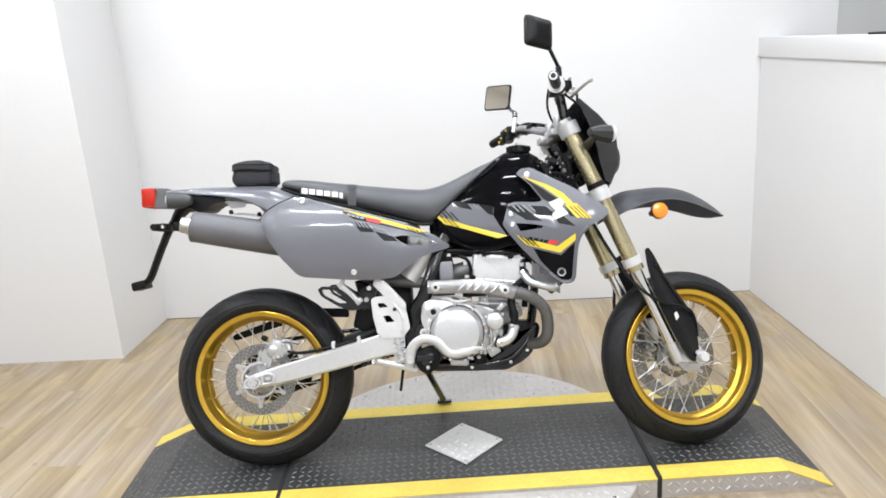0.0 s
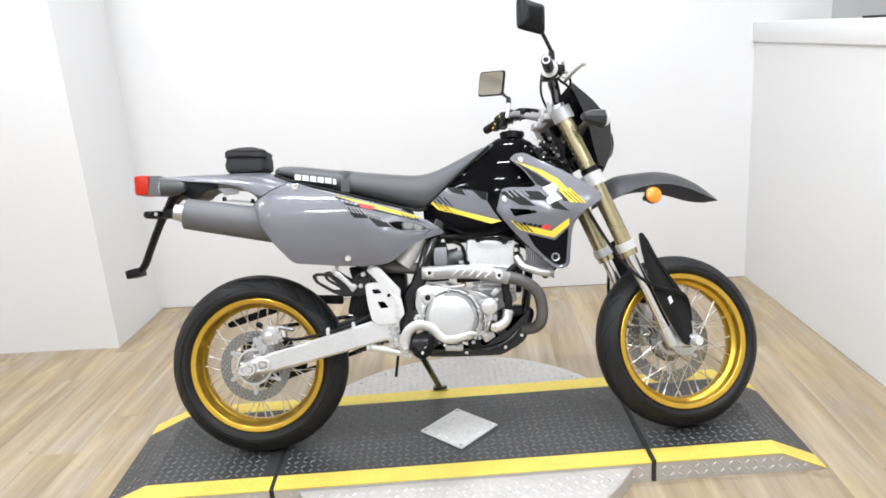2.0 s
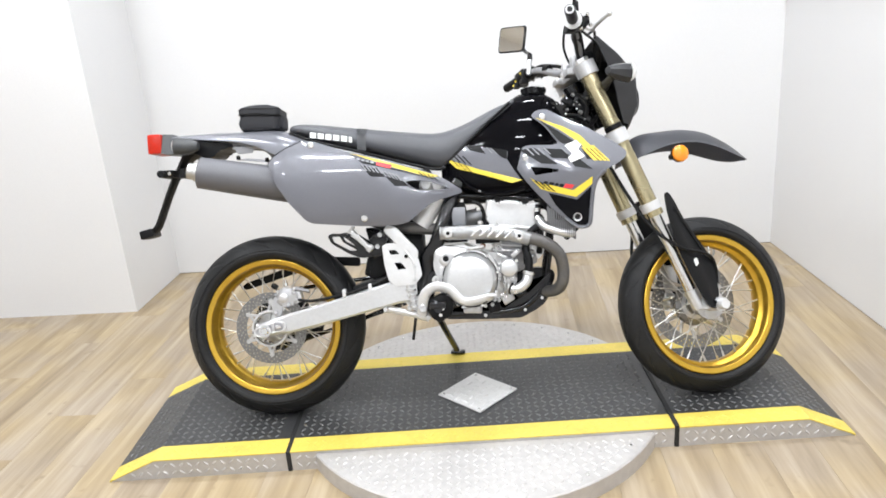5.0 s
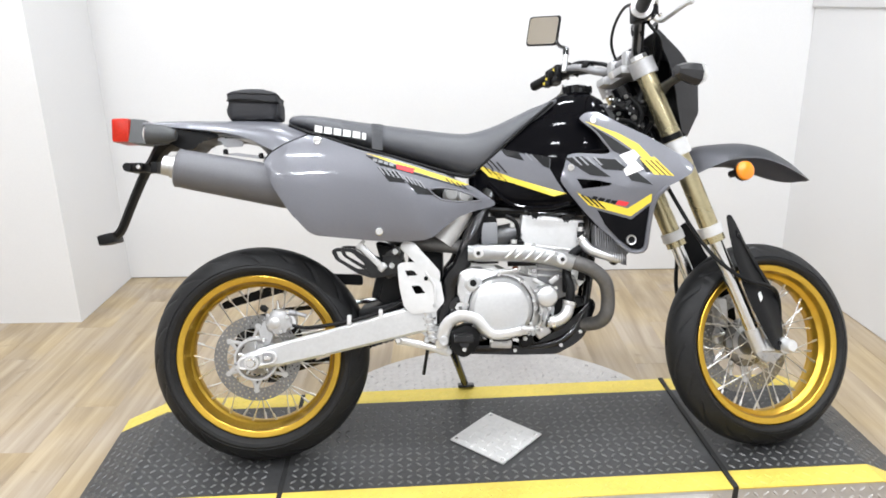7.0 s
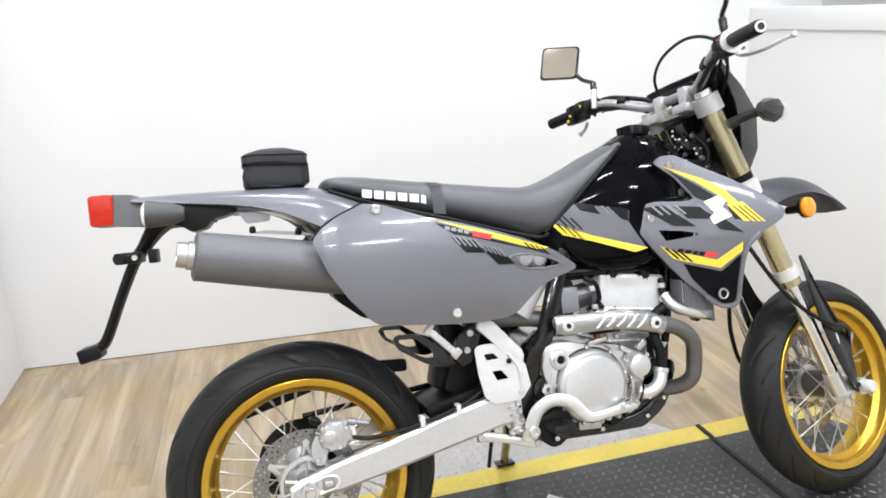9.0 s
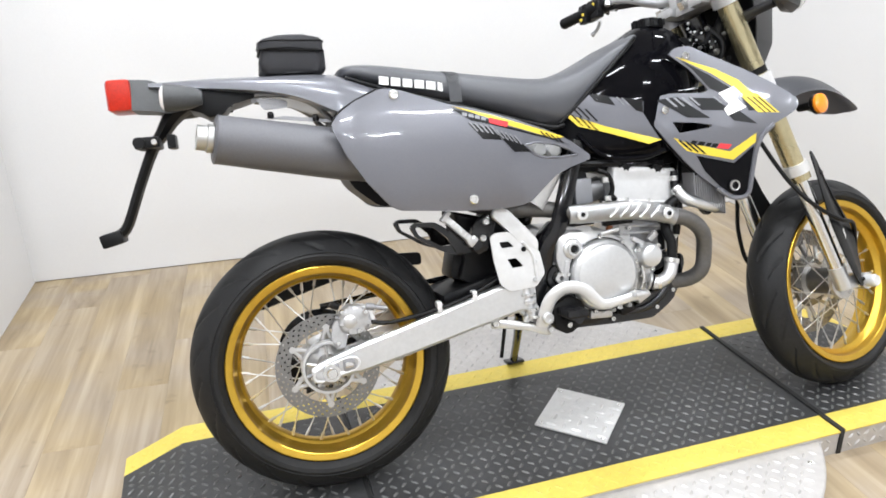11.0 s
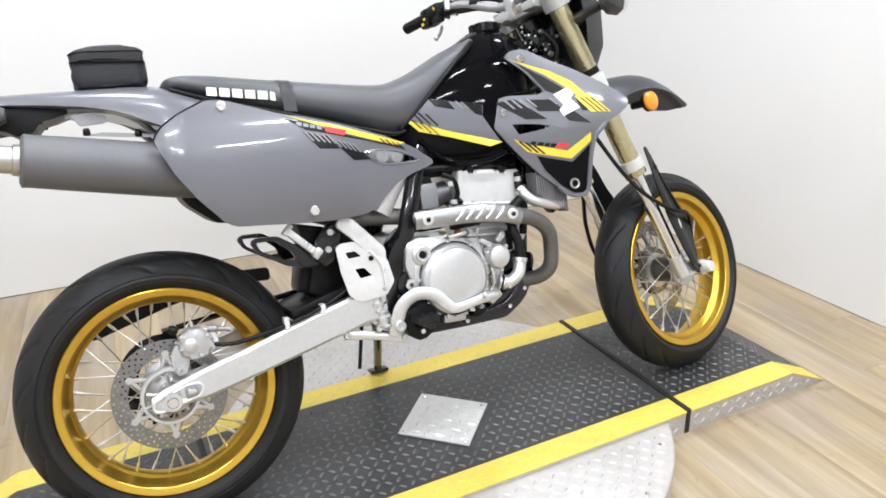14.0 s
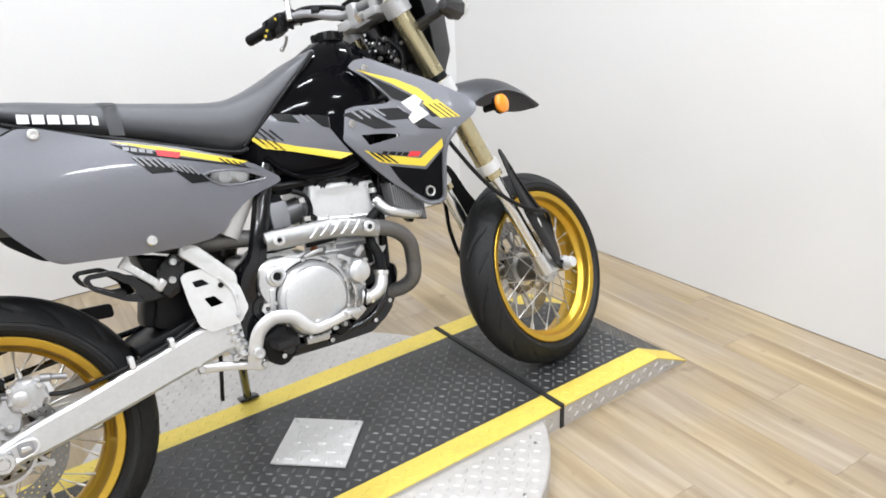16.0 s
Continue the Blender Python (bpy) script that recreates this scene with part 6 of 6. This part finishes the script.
for x, y, z, r in ((0.302, -0.072, 1.000, 0.006), (0.322, -0.076, 0.942, 0.008), (0.345, -0.078, 0.985, 0.0045), (0.282, -0.066, 0.955, 0.005)):
    part("wiring_clip", bolt((x, y, z), r, 0.008, (0.3, -1, 0.2)), DISCSTEEL, bike)
for x, z, w in ((0.285, 0.985, 0.030), (0.318, 0.968, 0.026), (0.300, 0.915, 0.034), (0.345, 0.925, 0.024)):
    part("connector", box(0, 0, 0, w, 0.022, 0.020, 0.004, m=pose(x, -0.062, z, 8, 30 - 900 * (w - 0.026), 10)), BLACKMET, bike)
# Tiny bright studs scattered at random, added as glints among the wiring.
rng = random.Random(7)
for k in range(12):
    x = rng.uniform(0.245, 0.36)
    z = 0.985 - 0.9 * (x - 0.27) * rng.uniform(0.2, 0.8) + rng.uniform(-0.05, 0.04)
    part("glint_stud", bolt((x, -0.074 + rng.uniform(-0.006, 0.006), z), rng.uniform(0.0018, 0.0034), 0.004, (rng.uniform(-0.5, 0.5), -1, rng.uniform(0, 0.8))), BRUSHED, bike)
wl = bmesh.new()
for p in ([(0.27, -0.05, 0.99), (0.30, -0.065, 0.97), (0.33, -0.06, 1.0), (0.36, -0.06, 0.97)], [(0.28, -0.05, 0.94), (0.32, -0.07, 0.93), (0.35, -0.06, 0.90), (0.38, -0.05, 0.93)], [(0.31, -0.06, 1.01), (0.345, -0.075, 0.96), (0.33, -0.06, 0.90)]):
    tube(p, 0.007, 8, 4, bm=wl)
part("wiring", wl, BLACKPL, bike, "black wiring loom")
for s in (-1, 1):
    m = STEER @ Matrix.Translation((0.388, s * 0.222, 1.018))
    sg = lathe([(0.001, -0.054), (0.012, -0.052), (0.023, -0.022), (0.030, 0.018), (0.030, 0.032), (0.001, 0.034)], 8, "z", m=m @ pose(0, 0, 0, 0, 90, 22))
    stalk = tube([(0.385, s * 0.09, 1.010, 0.017), (0.382, s * 0.14, 1.016, 0.012), (0.380, s * 0.20, 1.018, 0.012)], 0.011, 10)
    stalk.transform(STEER)
    sig = part("front_signal", merge(sg, stalk), BLACKMASK, bike, "dark grey front turn signal")
    part("signal_lens", lathe([(0.001, 0.049), (0.014, 0.046), (0.024, 0.040), (0.028, 0.031), (0.001, 0.031)], 16, "z", m=m @ pose(0, 0, 0, 0, 90, 0)), CLEAR, sig, "pale clear lens")


# front fender
def fender():
    bm = bmesh.new()
    rows = []
    for x, z, w, drop in smooth_path([(0.46, 0.835, 0.060, 0.070), (0.526, 0.868, 0.072, 0.074), (0.60, 0.878, 0.076, 0.060), (0.685, 0.882, 0.078, 0.058), (0.76, 0.869, 0.076, 0.062), (0.83, 0.835, 0.062, 0.053), (0.875, 0.802, 0.040, 0.031), (0.900, 0.779, 0.018, 0.008), (0.908, 0.771, 0.006, 0.002)], 4):
        row = []
        for k in range(17):
            v = -1 + 2 * k / 16
            row.append(bm.verts.new((x, w * v, z - drop * abs(v) ** 1.45)))
        rows.append(row)
    for a, b in zip(rows, rows[1:]):
        for k in range(16):
            bm.faces.new((a[k], a[k + 1], b[k + 1], b[k]))
    bmesh.ops.solidify(bm, geom=bm.faces[:], thickness=0.004)
    return bm


part("front_fender", fender(), GREYPL, bike, "metallic grey high front fender", m=STEER, angle=60)

rf = part("side_reflector", lathe([(0.001, -0.138), (0.018, -0.136), (0.026, -0.130), (0.0275, -0.122), (0.001, -0.120)], 28, m=Matrix.Translation((0.614, 0.012, 0.782))), AMBER, bike, "round amber side reflector", m=STEER)
part("reflector_back", lathe([(0.001, -0.124), (0.0275, -0.124), (0.0275, -0.112), (0.012, -0.10), (0.010, -0.06), (0.001, -0.06)], 24, m=Matrix.Translation((0.614, 0.012, 0.782))), BLACKPL, rf, m=STEER)
part("front_hose", tube([(0.38, -0.05, 0.80), (0.43, -0.075, 0.68), (0.475, -0.10, 0.585), (0.52, -0.127, 0.520), (0.58, -0.146, 0.475), (0.64, -0.138, 0.462), (0.685, -0.115, 0.445), (0.707, -0.098, 0.41), (0.712, -0.09, 0.36)], 0.0055, 8, 5), BLACKPL, bike, "black front hose round the fork", m=STEER)
part("front_hose", tube([(0.37, 0.05, 0.86), (0.46, 0.115, 0.72), (0.528, 0.125, 0.58), (0.527, 0.132, 0.47), (0.545, 0.130, 0.375), (0.60, 0.122, 0.345)], 0.006, 8, 5), BLACKPL, bike, m=STEER)
fh = lathe([(0.030, -0.048), (0.045, -0.050), (0.048, -0.044), (0.040, -0.036), (0.036, 0.036), (0.070, 0.050), (0.074, 0.058), (0.030, 0.060)], 36, m=Matrix.Translation(FRONT))
part("front_hub_flange", fh, DISCSTEEL, bike, "cast front hub with flanges", m=STEER)
for k in range(10):
    a = radians(36 * k + 8)
    part("carrier_arm", tube([(FRONT[0] + 0.062 * math.cos(a), 0.060, FRONT[2] + 0.062 * math.sin(a)), (FRONT[0] + 0.110 * math.cos(a + 0.3), 0.063, FRONT[2] + 0.110 * math.sin(a + 0.3))], 0.006, 6), SILVER, bike, m=STEER)
fc = box(0.625, 0.085, 0.385, 0.06, 0.05, 0.09, 0.012, m=Matrix())
part("front_caliper", fc, SILVER, bike, "aluminium front brake caliper", m=STEER)

# bag on the tail
BAG = POSE @ pose(-0.728, -0.005, 0.961, 0, 1, 0) @ Matrix.Diagonal((0.95, 1, 1.02, 1))
bag = thing("tail_bag", "small black zipped nylon bag strapped on the tail fender", "bag", BAG)


def bag_ring(z, k, half_x, half_y, shift=0.0, arch=0.0, sag=0.0):
    """One level of the bag: a rounded oblong with soft creases, arched in the middle and sagging at its edge."""
    ring = []
    for n in range(48):
        c, w = math.cos(2 * math.pi * n / 48), math.sin(2 * math.pi * n / 48)
        u, v = half_x * math.copysign(abs(c) ** 0.30, c), half_y * math.copysign(abs(w) ** 0.30, w)
        crease = 0.0016 * math.sin(52 * u + 90 * z + 23 * v) + 0.0011 * math.sin(118 * u - 140 * z + 60 * v)
        bulge = 1 + 0.025 * math.sin(math.pi * min(1, z / 0.06))
        ring.append(Vector((u * k * bulge + shift + crease, v * k * bulge + math.copysign(crease, v), z + 0.6 * arch * (1 - abs(u / half_x) ** 3) - sag * max(0.0, u / half_x) + 0.5 * crease)))
    return ring


part("body", rings([bag_ring(z, k, 0.070, 0.056, dx) for z, k, dx in ((0.0, 0.93, 0.002), (0.003, 0.985, 0.001), (0.014, 1.02, 0.0), (0.028, 1.01, 0.0), (0.042, 1.0, 0.001), (0.056, 1.0, 0.001), (0.062, 0.97, 0.001))]), FABRIC, bag, angle=40)
part("lid", rings([bag_ring(z, k, 0.073, 0.059, 0.001, arch, sag) for z, k, arch, sag in ((0.053, 0.985, 0.0, 0.007), (0.0535, 1.01, 0.0, 0.007), (0.066, 1.02, 0.003, 0.004), (0.0705, 1.0, 0.007, 0.002), (0.073, 0.95, 0.012, 0.001), (0.075, 0.75, 0.017, 0.001), (0.076, 0.40, 0.021, 0.000))]), FABRIC, bag, "soft zipped lid with an arched top", angle=34)
for z, drop in ((0.0535, 0.006), (0.0685, 0.003)):
    loop = [Vector((p.x * 1.006, p.y * 1.006, p.z)) for p in bag_ring(z, 1.015, 0.073, 0.059, 0.001, 0.003 if z > 0.06 else 0.0, drop)]
    part("piping", tube([tuple(p) for p in loop + loop[:1]], 0.0018, 6), BLACKPL, bag)
part("end_pocket", rings([[Vector((0.070 + dx, v * q, 0.026 + w * q)) for v, w in rounded([(-0.046, -0.020), (0.046, -0.020), (0.043, 0.024), (-0.043, 0.024)], 0.010, 3)] for dx, q in ((-0.004, 1.0), (0.004, 0.99), (0.008, 0.90), (0.009, 0.6))]), FABRIC, bag, angle=40)
part("zip", tube([(-0.066, -0.0605, 0.0525), (-0.02, -0.0615, 0.0505), (0.045, -0.0610, 0.0475), (0.068, -0.0600, 0.0465)], 0.0022, 6, 4), BLACKPL, bag, "black zip")
part("webbing", box(0, 0, 0.0015, 0.03, 0.128, 0.003, 0.001), FABRIC, bag, "flat strap under the bag")

# ---- floor planks ----
pb = box(0, 0, -0.0055, 0.1537, 1.2194, 0.011)
bmesh.ops.bevel(pb, geom=[e for e in pb.edges if all(v.co.z > -0.001 for v in e.verts)], offset=0.0004, segments=1, affect="EDGES")
plank = finish("plank", pb, WOOD, floor, smooth=False)
first = True
for i in range(-22, 23):
    shift = (i * 0.37 + 0.29 * math.sin(i * 12.9)) % 1.22
    for j in range(-5, 4):
        y = -0.55 + shift + 1.22 * j
        far = 1.62 if i * 0.154 > -1.85 else 1.075
        y0, y1 = max(y - 0.6097, -4.2), min(y + 0.6097, far)
        if y1 - y0 < 0.02:
            continue
        ob = plank if first else new("plank", plank.data)
        first = False
        ob.parent = floor
        ob.location = (i * 0.154, (y0 + y1) / 2, 0)
        ob.scale = (1, (y1 - y0) / 1.2194, 1)
